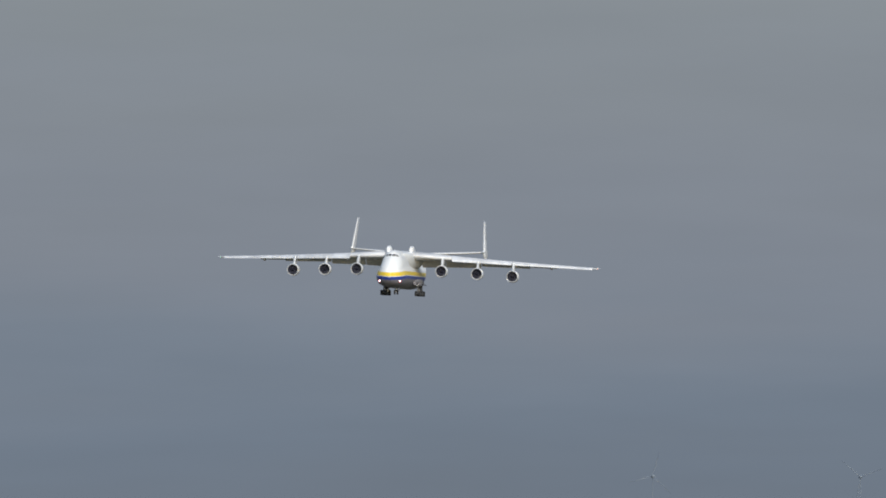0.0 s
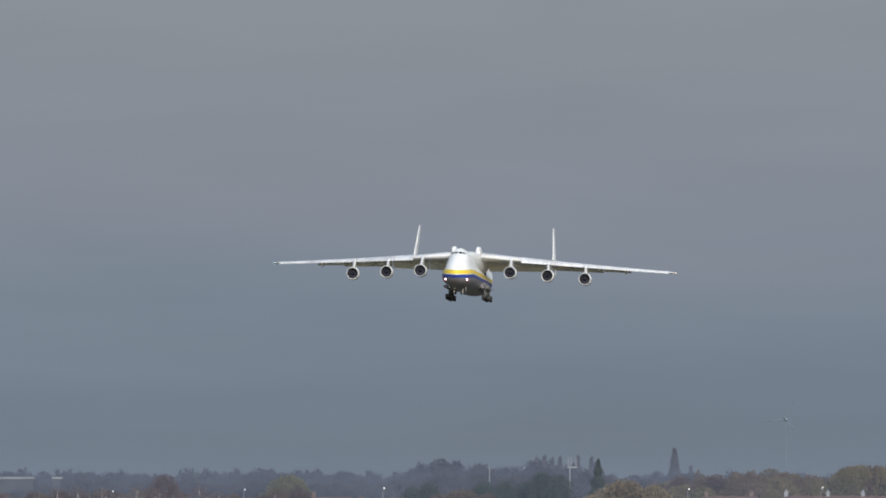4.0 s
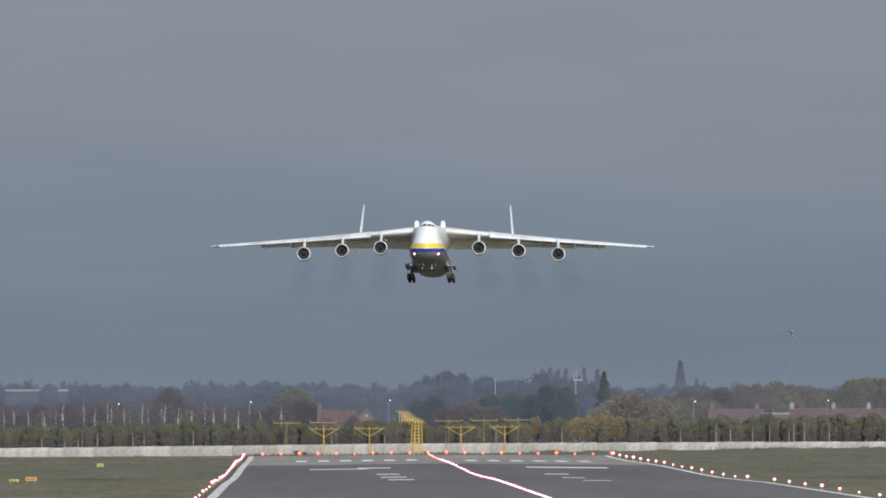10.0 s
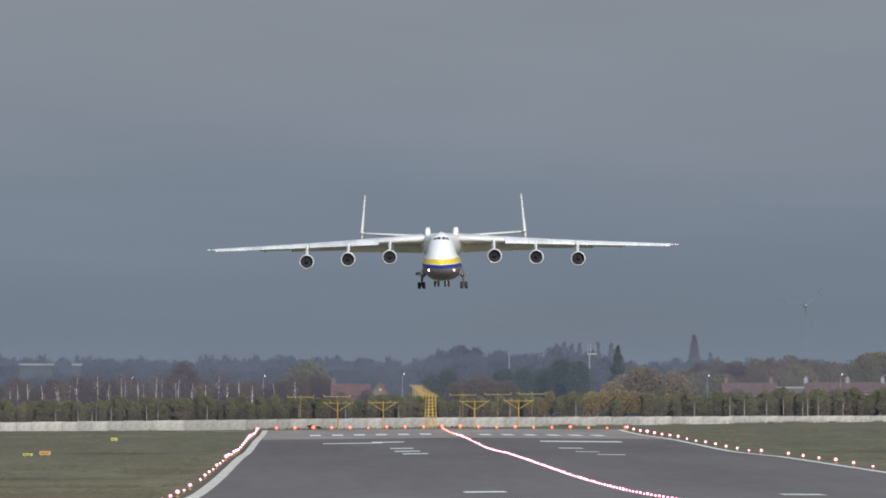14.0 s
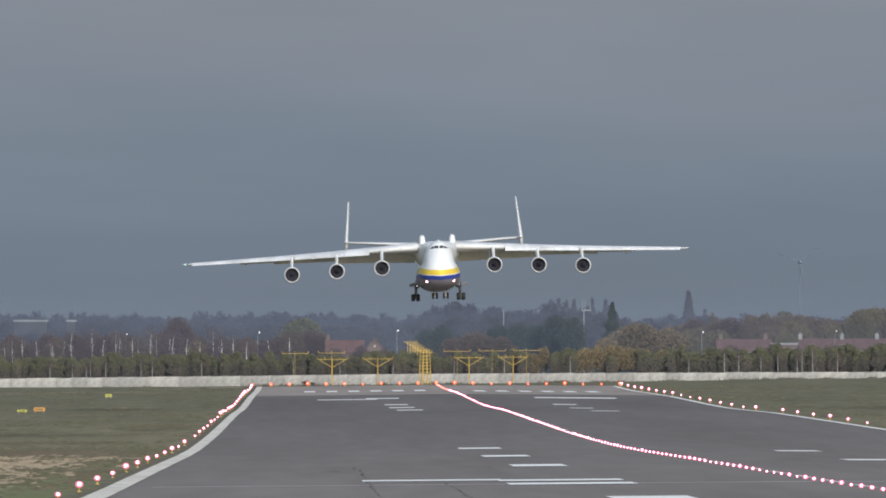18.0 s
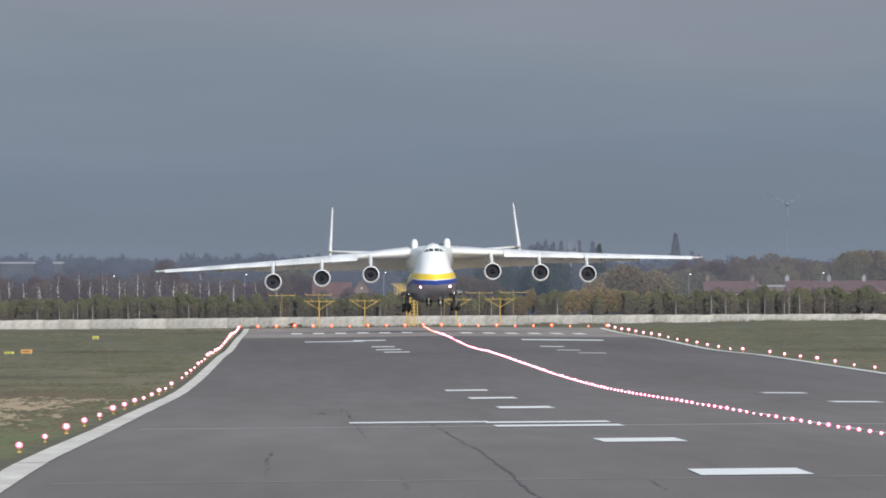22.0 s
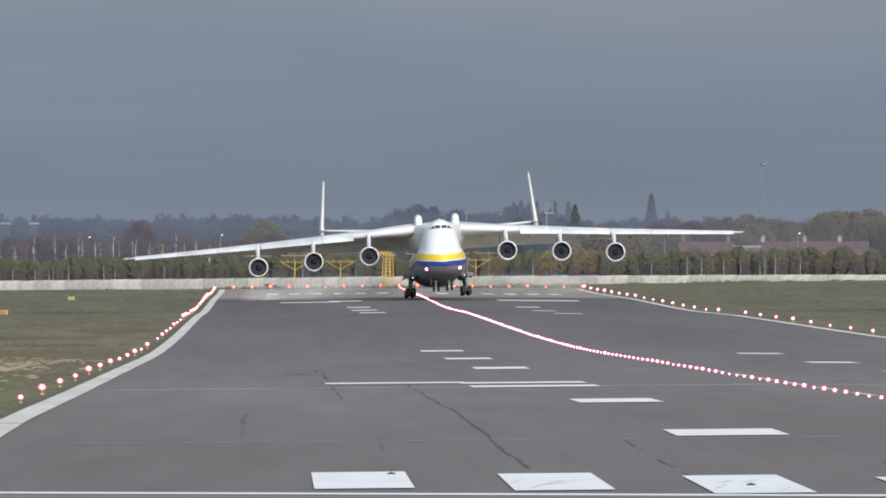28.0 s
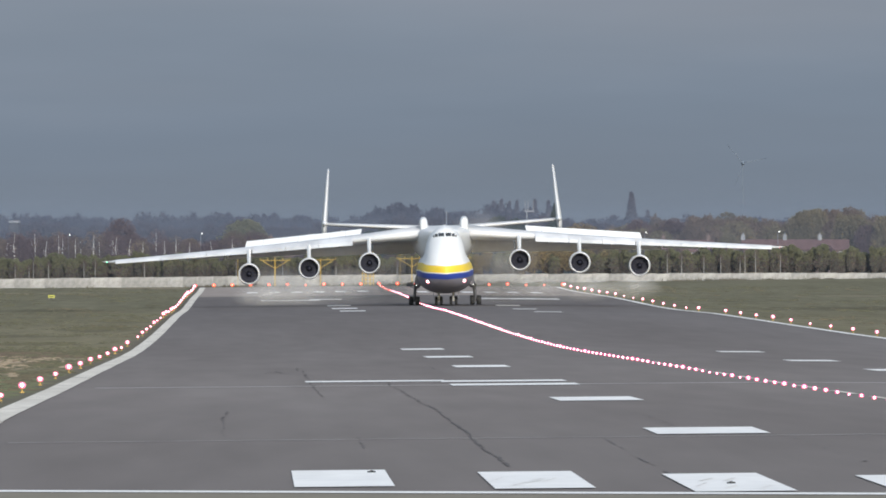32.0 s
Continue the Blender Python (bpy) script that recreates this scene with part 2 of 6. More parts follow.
M["aircraft_white"] = material("aircraft_white", (0.73, 0.73, 0.73), 0.38, spec=0.35, vary=0.03, big=0.12, fine=1.2, tint=(0.70, 0.705, 0.705))
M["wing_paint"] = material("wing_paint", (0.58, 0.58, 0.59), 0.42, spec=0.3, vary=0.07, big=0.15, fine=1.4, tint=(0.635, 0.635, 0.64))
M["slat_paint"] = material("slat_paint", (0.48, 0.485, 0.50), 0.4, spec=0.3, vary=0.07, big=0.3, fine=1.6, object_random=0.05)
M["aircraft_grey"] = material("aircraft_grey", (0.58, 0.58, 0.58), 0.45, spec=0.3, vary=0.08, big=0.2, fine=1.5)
M["belly_grey"] = material("belly_grey", (0.19, 0.18, 0.20), 0.5, spec=0.3, vary=0.08, big=0.2, fine=1.5)
M["cowl_lip"] = material("cowl_lip", (0.52, 0.52, 0.53), 0.35, metal=0.4, vary=0.05)
M["intake_dark"] = material("intake_dark", (0.026, 0.026, 0.036), 0.5, vary=0.1)
M["fan_metal"] = material("fan_metal", (0.014, 0.015, 0.026), 0.55, vary=0.1)
M["tyre"] = material("tyre", (0.018, 0.018, 0.019), 0.85, vary=0.2)
M["gear_steel"] = material("gear_steel", (0.085, 0.085, 0.092), 0.5, metal=0.3)
M["letter_blue"] = material("letter_blue", (0.25, 0.33, 0.50), 0.5)
M["bird_black"] = material("bird_black", (0.015, 0.015, 0.017), 0.7)


def livery():
    """White hull with a yellow band over a blue one and a grey belly, dipping towards the nose."""
    m = material("livery", (0.80, 0.80, 0.79), 0.42, spec=0.25, vary=0.03, big=0.12, fine=1.2, tint=(0.775, 0.775, 0.765))
    nt = m.node_tree
    b = nt.nodes["Principled BSDF"]
    base = b.inputs["Base Color"].links[0].from_socket
    coord = nt.nodes.new("ShaderNodeTexCoord")
    sep = nt.nodes.new("ShaderNodeSeparateXYZ")
    nt.links.new(coord.outputs["Object"], sep.inputs[0])
    near = nt.nodes.new("ShaderNodeMapRange")
    near.interpolation_type = "SMOOTHSTEP"
    for i, v in ((1, -30.5), (2, -36.5), (3, 0.0), (4, 1.0)):
        near.inputs[i].default_value = v
    nt.links.new(sep.outputs["Y"], near.inputs[0])
    # the stripes meet in a V at the nose
    side = math_node(nt, "SUBTRACT", 1.0, math_node(nt, "DIVIDE", math_node(nt, "ABSOLUTE", sep.outputs["X"]), 3.3))
    dip = math_node(nt, "ADD", 0.26, math_node(nt, "MULTIPLY", math_node(nt, "MAXIMUM", side, 0.0), 0.26))
    z = math_node(nt, "ADD", sep.outputs["Z"], math_node(nt, "MULTIPLY", near.outputs[0], dip))
    band = ramp(nt, [(0.0, (0.178, 0.170, 0.198)), (0.365, (0.030, 0.055, 0.260)), (0.436, (0.72, 0.71, 0.69)),
                     (0.446, (0.70, 0.50, 0.05)), (0.540, (1, 1, 1))], "CONSTANT")
    nt.links.new(math_node(nt, "DIVIDE", z, 10.0), band.inputs[0])
    below = math_node(nt, "LESS_THAN", z, 5.40)
    nt.links.new(mix_color(nt, below, base, band.outputs[0]), b.inputs["Base Color"])
    return m


M["livery"] = livery()


def grass_material():
    """Mown grass: tufts, thin places and long tan swathes."""
    m = material("grass", (0.152, 0.141, 0.095), 1.0, spec=0.02, vary=0.42, big=0.06, fine=0.55, tint=(0.194, 0.179, 0.122), stretch=(1.0, 0.05, 1.0))
    nt = m.node_tree
    b = nt.nodes["Principled BSDF"]
    base = b.inputs["Base Color"].links[0].from_socket
    coord = nt.nodes.new("ShaderNodeTexCoord")
    sep = nt.nodes.new("ShaderNodeSeparateXYZ")
    nt.links.new(coord.outputs["Object"], sep.inputs[0])
    def bare(cx, rx, cy, ry):
        """One worn place: 1 in its middle, 0 at its edge, lower beyond."""
        u = math_node(nt, "DIVIDE", math_node(nt, "SUBTRACT", sep.outputs["X"], cx), rx)
        v = math_node(nt, "DIVIDE", math_node(nt, "SUBTRACT", sep.outputs["Y"], cy), ry)
        r2 = math_node(nt, "ADD", math_node(nt, "MULTIPLY", u, u), math_node(nt, "MULTIPLY", v, v))
        return math_node(nt, "MAXIMUM", math_node(nt, "SUBTRACT", 1.0, r2), -0.6)
    worn = math_node(nt, "MAXIMUM", math_node(nt, "MAXIMUM", bare(-18.2, 6.5, 1200, 250), bare(-45, 26, 3200, 35)), math_node(nt, "MAXIMUM", bare(105, 30, 2950, 28), bare(-16, 9, 3440, 40)))
    for scale, lo, hi, color in (((0.05, 0.004, 1.0), 0.54, 0.84, (0.195, 0.180, 0.120)), ((0.16, 0.012, 1.0), 0.60, 0.82, (0.215, 0.192, 0.130)),
                                 ((0.12, 0.008, 1.0), 0.52, 0.74, (0.088, 0.090, 0.056)), ((0.34, 0.020, 1.0), 0.50, 0.74, (0.275, 0.228, 0.165)), ((0.25, 0.05, 1.0), 0.42, 0.76, (0.150, 0.165, 0.092))):
        mp = nt.nodes.new("ShaderNodeMapping")
        mp.inputs["Scale"].default_value = scale
        mp.inputs["Location"].default_value = (hi * 30, lo * 50, 0)
        nt.links.new(coord.outputs["Object"], mp.inputs[0])
        n = nt.nodes.new("ShaderNodeTexNoise")
        n.inputs["Scale"].default_value, n.inputs["Detail"].default_value = 1.0, 5.0
        nt.links.new(mp.outputs[0], n.inputs["Vector"])
        f = ramp(nt, [(lo, (0, 0, 0)), (hi, (1, 1, 1))])
        fac = n.outputs["Fac"]
        if hi == 0.74:
            fac = math_node(nt, "ADD", fac, math_node(nt, "MULTIPLY", worn, 0.36))
        if hi == 0.76:
            fac = math_node(nt, "ADD", fac, math_node(nt, "MULTIPLY", bare(-12.0, 6, 760, 330), 0.28))
        nt.links.new(fac, f.inputs[0])
        base = mix_color(nt, f.outputs[0], base, color)
    # damp ruts and trodden places
    mp = nt.nodes.new("ShaderNodeMapping")
    mp.inputs["Scale"].default_value = (0.75, 0.06, 1.0)
    nt.links.new(coord.outputs["Object"], mp.inputs[0])
    n = nt.nodes.new("ShaderNodeTexNoise")
    n.inputs["Scale"].default_value, n.inputs["Detail"].default_value = 1.0, 6.0
    nt.links.new(mp.outputs[0], n.inputs["Vector"])
    rut = None
    for spot in ((-19, 6.5, 1420, 26), (-14.0, 2.4, 1335, 22), (-20, 8, 1590, 22), (-15.2, 4.0, 1900, 70), (-13.6, 2.6, 2080, 40), (-26, 9, 2500, 70), (-24, 10, 1750, 40), (82, 24, 2500, 90)):
        v = bare(*spot)
        rut = v if rut is None else math_node(nt, "MAXIMUM", rut, v)
    f = ramp(nt, [(0.50, (0, 0, 0)), (0.72, (1, 1, 1))])
    nt.links.new(math_node(nt, "ADD", math_node(nt, "MULTIPLY", rut, 0.34), n.outputs["Fac"]), f.inputs[0])
    base = mix_color(nt, math_node(nt, "MULTIPLY", f.outputs[0], 0.5), base, (0.066, 0.062, 0.044))
    # gravel strewn along the edge of the asphalt
    f = ramp(nt, [(0.50, (0, 0, 0)), (0.64, (1, 1, 1))])
    inward = math_node(nt, "MINIMUM", math_node(nt, "MULTIPLY", math_node(nt, "ADD", sep.outputs["X"], 10.0), 0.28), 0.30)
    nt.links.new(math_node(nt, "ADD", math_node(nt, "MAXIMUM", inward, -0.6), n.outputs["Fac"]), f.inputs[0])
    beside = math_node(nt, "MULTIPLY", math_node(nt, "LESS_THAN", sep.outputs["X"], -8.5), math_node(nt, "GREATER_THAN", sep.outputs["Y"], 250.0))
    base = mix_color(nt, math_node(nt, "MULTIPLY", math_node(nt, "MULTIPLY", f.outputs[0], beside), 0.75), base, (0.118, 0.108, 0.096))
    # paler and warmer towards the near threshold
    near_pale = nt.nodes.new("ShaderNodeMapRange")
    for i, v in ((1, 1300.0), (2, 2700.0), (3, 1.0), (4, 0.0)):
        near_pale.inputs[i].default_value = v
    nt.links.new(sep.outputs["Y"], near_pale.inputs[0])
    base = mix_color(nt, near_pale.outputs[0], base, mix_color(nt, 1.0, base, (1.29, 1.22, 1.17), "MULTIPLY"))
    nt.links.new(base, b.inputs["Base Color"])
    return m


M["grass"] = grass_material()

# ---- mesh helpers ----
def part(name, bm, mat, parent=None, label="", smooth=False):
    """Links a bmesh, or a mesh that is ready, as one object under its thing."""
    if isinstance(bm, bpy.types.Mesh):
        me = bm
    else:
        me = bpy.data.meshes.new(name)
        bm.to_mesh(me)
        bm.free()
    if not me.materials:
        for m in (mat if isinstance(mat, (list, tuple)) else [mat]):
            me.materials.append(m)
    if smooth:
        me.shade_smooth()
    ob = new(name, me)
    if parent:
        ob.parent = parent
    if label:
        ob["label"] = label
    return ob


def thing(name, label, category, group="", kind=""):
    return tagged(new(name), label, category, group, kind)


def add_box(bm, x0, x1, y0, y1, z0, z1, bevel=0.0):
    r = bmesh.ops.create_cube(bm, size=1.0)
    for v in r["verts"]:
        v.co = Vector((x0 if v.co.x < 0 else x1, y0 if v.co.y < 0 else y1, z0 if v.co.z < 0 else z1))
    if bevel:
        edges = list({e for v in r["verts"] for e in v.link_edges})
        bmesh.ops.bevel(bm, geom=edges, offset=bevel, segments=2, affect="EDGES", profile=0.6)
    return r["verts"]


def add_rod(bm, a, b, r0, r1=None, n=8):
    a, b = Vector(a), Vector(b)
    turn = (b - a).to_track_quat("Z", "Y").to_matrix().to_4x4()
    bmesh.ops.create_cone(bm, cap_ends=True, segments=n, radius1=r0, radius2=r0 if r1 is None else r1, depth=(b - a).length,
                          matrix=Matrix.Translation((a + b) / 2) @ turn)


def add_ball(bm, c, r, squash=(1, 1, 1), u=10, v=7):
    bmesh.ops.create_uvsphere(bm, u_segments=u, v_segments=v, radius=1.0,
                              matrix=Matrix.Translation(c) @ Matrix.Diagonal((r * squash[0], r * squash[1], r * squash[2], 1)))


def loft(bm, rings, caps=True):
    """Skins closed rings of equally many points."""
    vs = [[bm.verts.new(p) for p in ring] for ring in rings]
    n = len(vs[0])
    for a, b in zip(vs, vs[1:]):
        for i in range(n):
            bm.faces.new((a[i], a[(i + 1) % n], b[(i + 1) % n], b[i]))
    if caps:
        bm.faces.new(vs[0])
        bm.faces.new(vs[-1])
    bmesh.ops.recalc_face_normals(bm, faces=bm.faces[:])


def box_mesh(name, *boxes, bevel=0.0):
    bm = bmesh.new()
    for b in boxes:
        add_box(bm, *b, bevel=bevel)
    me = bpy.data.meshes.new(name)
    bm.to_mesh(me)
    bm.free()
    return me


# ---- the lie of the land ----
# metres along the runway from the camera, metres by which the ground lies below the camera
FALL = [(-300, 4.85), (620, 4.88), (708, 5.05), (834, 5.34), (930, 5.53), (1055, 5.78), (1187, 6.05), (1322, 6.35), (1450, 6.55),
        (1600, 6.62), (1750, 6.60), (1931, 6.48), (2110, 6.34), (2264, 6.24), (2400, 6.32), (2500, 6.34), (2608, 6.22), (2747, 5.95),
        (2880, 5.70), (3017, 5.56), (3226, 5.42), (3443, 4.98), (3600, 5.30), (3900, 5.75), (6000, 5.75)]
STEP = 25.0
KNOTS = np.arange(-300, 5201, STEP)
_raw = np.interp(KNOTS, [a for a, _ in FALL], [b for _, b in FALL])
_pad = np.concatenate([_raw[:1], _raw, _raw[-1:]])
KNOT_Z = 5.0 - (_pad[:-2] + 2 * _pad[1:-1] + _pad[2:]) / 4
KNOT_S = np.interp(KNOTS, [3447, 3900], [0.0024, 0.0135])


MID, HALF = 22.4, 31.2      # the runway's centre line and half its width
END = 3447.0


def ground_z(x, y):
    fade = float(np.interp(y, [3380, 3600], [1, 0]))
    crown = float(np.interp(y, [300, 900, 1400, 1900], [0.26, 0.20, 0.25, 0.33])) * (1 - min(1.0, abs(x - MID) / HALF))
    return float(np.interp(y, KNOTS, KNOT_Z) + np.interp(y, KNOTS, KNOT_S) * max(-250.0, min(250.0, x))) + fade * (crown - 0.33)


def strip(bm, x0, x1, y0, y1, lift):
    """A flat strip that follows the ground."""
    ys = [y0] + [k for k in KNOTS if y0 + 0.5 < k < y1 - 0.5] + [y1]
    xs = [x0] + ([MID] if x0 < MID < x1 else []) + [x1]
    rows = [[bm.verts.new((x, y, ground_z(x, y) + lift)) for x in xs] for y in ys]
    for a, b in zip(rows, rows[1:]):
        for i in range(len(xs) - 1):
            bm.faces.new((a[i], a[i + 1], b[i + 1], b[i]))


def build_ground():
    xs = [-16000, -3000, -1200, -250, -120, -70, -40, -20, MID - HALF, MID, MID + HALF, 70, 100, 140, 200, 250, 1200, 3000, 16000]
    bm = bmesh.new()
    rows = [[bm.verts.new((x, y, ground_z(x, y))) for x in xs] for y in [-16000, -3000, *KNOTS, 9000, 24000]]
    for a, b in zip(rows, rows[1:]):
        for i in range(len(xs) - 1):
            bm.faces.new((a[i], a[i + 1], b[i + 1], b[i]))
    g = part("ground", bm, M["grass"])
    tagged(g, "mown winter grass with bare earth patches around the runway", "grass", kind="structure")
    bm = bmesh.new()
    strip(bm, MID - HALF, MID + HALF, 250, 2965, 0.02)
    tagged(part("runway", bm, M["asphalt"]), "dark grey grooved asphalt runway with rubber marks", "runway", kind="structure")
    bm = bmesh.new()
    strip(bm, MID - HALF, MID + HALF, 2965, END + 12, 0.02)
    tagged(part("runway_end", bm, M["concrete_apron"]), "pale worn concrete at the runway's far end", "runway", kind="structure")


build_ground()


def marking(name, rects, mat, label, lift=0.045):
    ob = thing(name, label, "marking", kind="structure")
    for x0, x1, y0, y1 in rects:
        bm = bmesh.new()
        strip(bm, x0, x1, y0, y1, lift)
        part("painted_bar", bm, mat, ob)
    return ob


def build_markings():
    r1 = random.Random(8)
    for edge, s in ((MID - HALF - 0.06, 1), (MID + HALF + 0.06, -1)):
        bits, y = [], 300.0
        while y < 3440:
            ln = r1.uniform(20, 60)
            a, b = edge + s * r1.uniform(0, 0.02), edge + s * ((1.0 if s > 0 else 0.72) + r1.uniform(-0.02, 0.02))
            bits.append((min(a, b), max(a, b), y, min(3440, y + ln)))
            y += ln + r1.choice((0, 0, 0, 0.6, 1.5))
        marking("side_stripe", bits, M["paint_worn"] if s > 0 else M["paint_white"], "worn white stripe along the runway edge")
    near = [(0.97, 3.2, 438, 472), (5.33, 7.53, 431, 465), (9.5, 11.68, 422, 457), (13.75, 15.95, 416, 450), (18.0, 20.2, 410, 444),
            (24.6, 26.8, 404, 438), (28.9, 31.1, 404, 438), (33.2, 35.4, 404, 438), (37.5, 39.7, 404, 438), (41.8, 44.0, 404, 438)]
    marking("threshold_keys", near, M["paint_white"], "white threshold bars painted across the asphalt")
    bm = bmesh.new()
    for k in range(12):
        x0 = MID - HALF + 1.5 + k * 4.9
        y0 = 437.0 - 1.15 * (x0 + 4.5)
        vs = [bm.verts.new((x, y, ground_z(x, y) + 0.045)) for x, y in ((x0, y0 - 3.4), (x0 + 4.9, y0 - 9.0), (x0 + 4.9, y0 - 5.6), (x0, y0))]
        bm.faces.new(vs)
    tagged(part("threshold_line", bm, M["paint_white"]), "white line painted across the runway before its bars", "marking", kind="structure")
    bm = bmesh.new()
    for k in range(12):
        x0 = MID - HALF + 1.5 + k * 4.9 if k else MID - HALF
        x1 = MID - HALF + 1.5 + (k + 1) * 4.9 if k < 11 else MID + HALF
        ya, yb = 437.0 - 1.15 * (x0 + 4.5) - 3.8, 437.0 - 1.15 * (x1 + 4.5) - 3.8
        bm.faces.new([bm.verts.new((x, y, ground_z(x, y) + 0.035)) for x, y in ((x0, 250), (x1, 250), (x1, yb), (x0, ya))])
    tagged(part("runway_start", bm, M["concrete_near"]), "tan concrete before the painted threshold line", "runway", kind="structure")
    # tyre marks drawn slantwise over the bars
    rnd = random.Random(9)
    bm = bmesh.new()
    for x0, x1, y0, y1 in near[1:6]:
        for k in range(5):
            xa, ya = rnd.uniform(x0, x1 - 0.5), rnd.uniform(y0 + 3, y1 - 12)
            ln, w = rnd.uniform(4, 9), rnd.uniform(0.03, 0.09)
            pts = ((xa, ya), (xa + w, ya), (xa + w + 0.4, ya + ln), (xa + 0.4, ya + ln))
            bm.faces.new([bm.verts.new((px, py, ground_z(px, py) + 0.056)) for px, py in pts])
    tagged(part("tyre_scuffs", bm, M["paint_scuffed"]), "grey tyre scuffs across the painted threshold bars", "marks", kind="stuff")
    # dark inset fittings let into the bars
    for x, y in ((2.85, 466), (10.6, 436), (19.3, 436)):
        bm = bmesh.new()
        add_rod(bm, (0, 0, -0.02), (0, 0, 0.03), 0.11, 0.09, 12)
        add_ball(bm, (0, 0, 0.03), 0.05, (1, 1, 0.4), 8, 5)
        fitting = part("inset_fitting", bm, M["black_paint"])
        tagged(fitting, "dark round fitting let into a painted bar", "fitting", "inset fittings")
        fitting.location = (x, y, ground_z(x, y) + 0.05)
    far = [(-0.55 + 3.55 * i, 1.20 + 3.55 * i, 3146, 3215) for i in range(6)] + [(26.4 + 3.6 * i, 28.2 + 3.6 * i, 3110, 3180) for i in range(6)]
    marking("threshold_keys", far, M["paint_white"], "white threshold bars on the pale concrete end")
    zone = [(11.5, 14.7, 559, 580), (11.24, 14.3, 718, 746), (11.15, 14.1, 1070, 1100), (11.1, 14.05, 1242, 1275), (10.87, 13.9, 1413, 1440),
            (31.8, 34.7, 1003, 1028), (31.6, 34.5, 1154, 1177), (32.1, 35.1, 1347, 1368), (30.5, 33.7, 559, 580), (30.6, 33.7, 718, 746),
            (10.05, 13.1, 2578, 2602), (10.2, 13.4, 2465, 2498), (10.6, 13.65, 2328, 2366), (32.1, 35.2, 2575, 2598), (32.3, 35.2, 2425, 2448), (32.8, 36.0, 2274, 2296)]
    marking("touchdown_marks", zone, M["paint_white"], "short white touchdown bars on the asphalt")
    aim = [(2.5, 8.9, 900, 914), (8.65, 14.3, 892, 908), (8.75, 14.3, 855, 873), (31.0, 37.0, 892, 908), (31.0, 37.0, 855, 873),
           (1.4, 9.7, 2765, 2785), (8.3, 12.9, 2788, 2812), (32.3, 43.9, 2800, 2832)]
    marking("aiming_marks", aim, M["paint_white"], "long white aiming bars on the asphalt")
    dashes = [(MID + 0.40, MID + 0.72, y, y + 30) for y in range(500, 2400, 50)]
    marking("centre_line", dashes, M["paint_worn"], "dashed white centre line beside the inset lights")
    marking("service_strip", [(-52, -40.2, 3088, 3106), (-58, -54, 3090, 3102)], M["concrete_near"], "narrow pale concrete strip lying in the grass", 0.03)
    # old tyre rubber and sealed joints
    rnd = random.Random(5)
    bm = bmesh.new()
    # lane, its first and last place along the runway, half width, share that is laid, drift sideways
    faint = bmesh.new()
    for lane, y0, y1, wide, laid, drift in ((2.75, 760, 1045, 0.06, 0.55, 0.0), (3.0, 520, 600, 0.05, 0.35, 0.0), (6.25, 478, 700, 0.055, 0.9, 0.0), (6.2, 700, 890, 0.06, 0.6, 0.0),
                                            (0.8, 1010, 1035, 0.09, 0.9, 0.5), (1.6, 1015, 1035, 0.08, 0.9, -0.5), (2.5, 1040, 1085, 0.09, 0.95, 0.0), (9.8, 1005, 1080, 0.07, 0.8, 0.0),
                                            (9.8, 446, 556, 0.05, 0.5, 0.0), (12.6, 590, 650, 0.05, 0.5, 0.0), (-0.8, 560, 670, 0.05, 0.4, 0.0), (-2.6, 1010, 1030, 0.06, 0.8, 0.2), (15.0, 470, 545, 0.05, 0.5, 0.0)):
        y, x, w = y0, lane, wide * 0.6
        while y < y1:
            ln = rnd.uniform(2.0, 4.5)
            goal = lane + drift * math.sin(3.1 * (y - y0) / (y1 - y0))
            x2 = goal + 0.8 * (x - goal) + rnd.uniform(-0.05, 0.05)
            w2 = min(wide, max(0.02, w + rnd.uniform(-0.03, 0.03)))
            if rnd.random() < laid:
                old = faint if laid <= 0.5 else bm
                old.faces.new([old.verts.new((px, py, ground_z(px, py) + 0.035)) for px, py in ((x - w, y), (x + w, y), (x2 + w2, y + ln), (x2 - w2, y + ln))])
            x, w = x2, w2
            y += ln + rnd.choice((0, 0, 0, 0, 0, 3))
    tagged(part("faded_streaks", faint, M["rubber_faint"]), "faded tyre streaks on the asphalt", "marks", kind="stuff")
    tagged(part("rubber_streaks", bm, M["rubber_marks"]), "dark tyre rubber streaks and sealed cracks on asphalt", "marks", kind="stuff")
    bm = bmesh.new()
    strip(bm, MID - HALF + 2, MID + 20, 863, 867, 0.03)
    strip(bm, MID - HALF + 2, MID + 8, 553, 554, 0.03)
    tagged(part("joint_line", bm, M["joint_seal"]), "pale joint across the asphalt", "joint", kind="structure")


build_markings()


def runway_light(name, lens, radius, stem, label, group, bulb="bulb_white", core=0.62):
    bm = bmesh.new()
    add_rod(bm, (0, 0, -0.02), (0, 0, 0.03), radius * 0.7, radius * 0.6, 10)
    if stem > 0.06:
        add_rod(bm, (0, 0, 0.0), (0, 0, stem), 0.028, n=6)
        add_rod(bm, (0, 0, stem - 0.06), (0, 0, stem), radius * 0.4, radius * 0.6, 8)
    ob = thing(name, label, "runway light", group)
    part("base", bm, M["fixture"], ob)
    bm = bmesh.new()
    add_ball(bm, (0, 0, stem + radius * 0.55), radius, (1, 1, 0.85), 8, 6)
    glass = part("lens", bm, lens, ob, "lit coloured lens that also imitates the lamp's glare halo", smooth=True)
    bm = bmesh.new()
    add_ball(bm, (0, -radius * 0.75, stem + radius * 0.6), radius * core, (1, 0.6, 1), 8, 6)
    part("bulb", bm, M[bulb], glass, "bright bulb", smooth=True)
    return ob


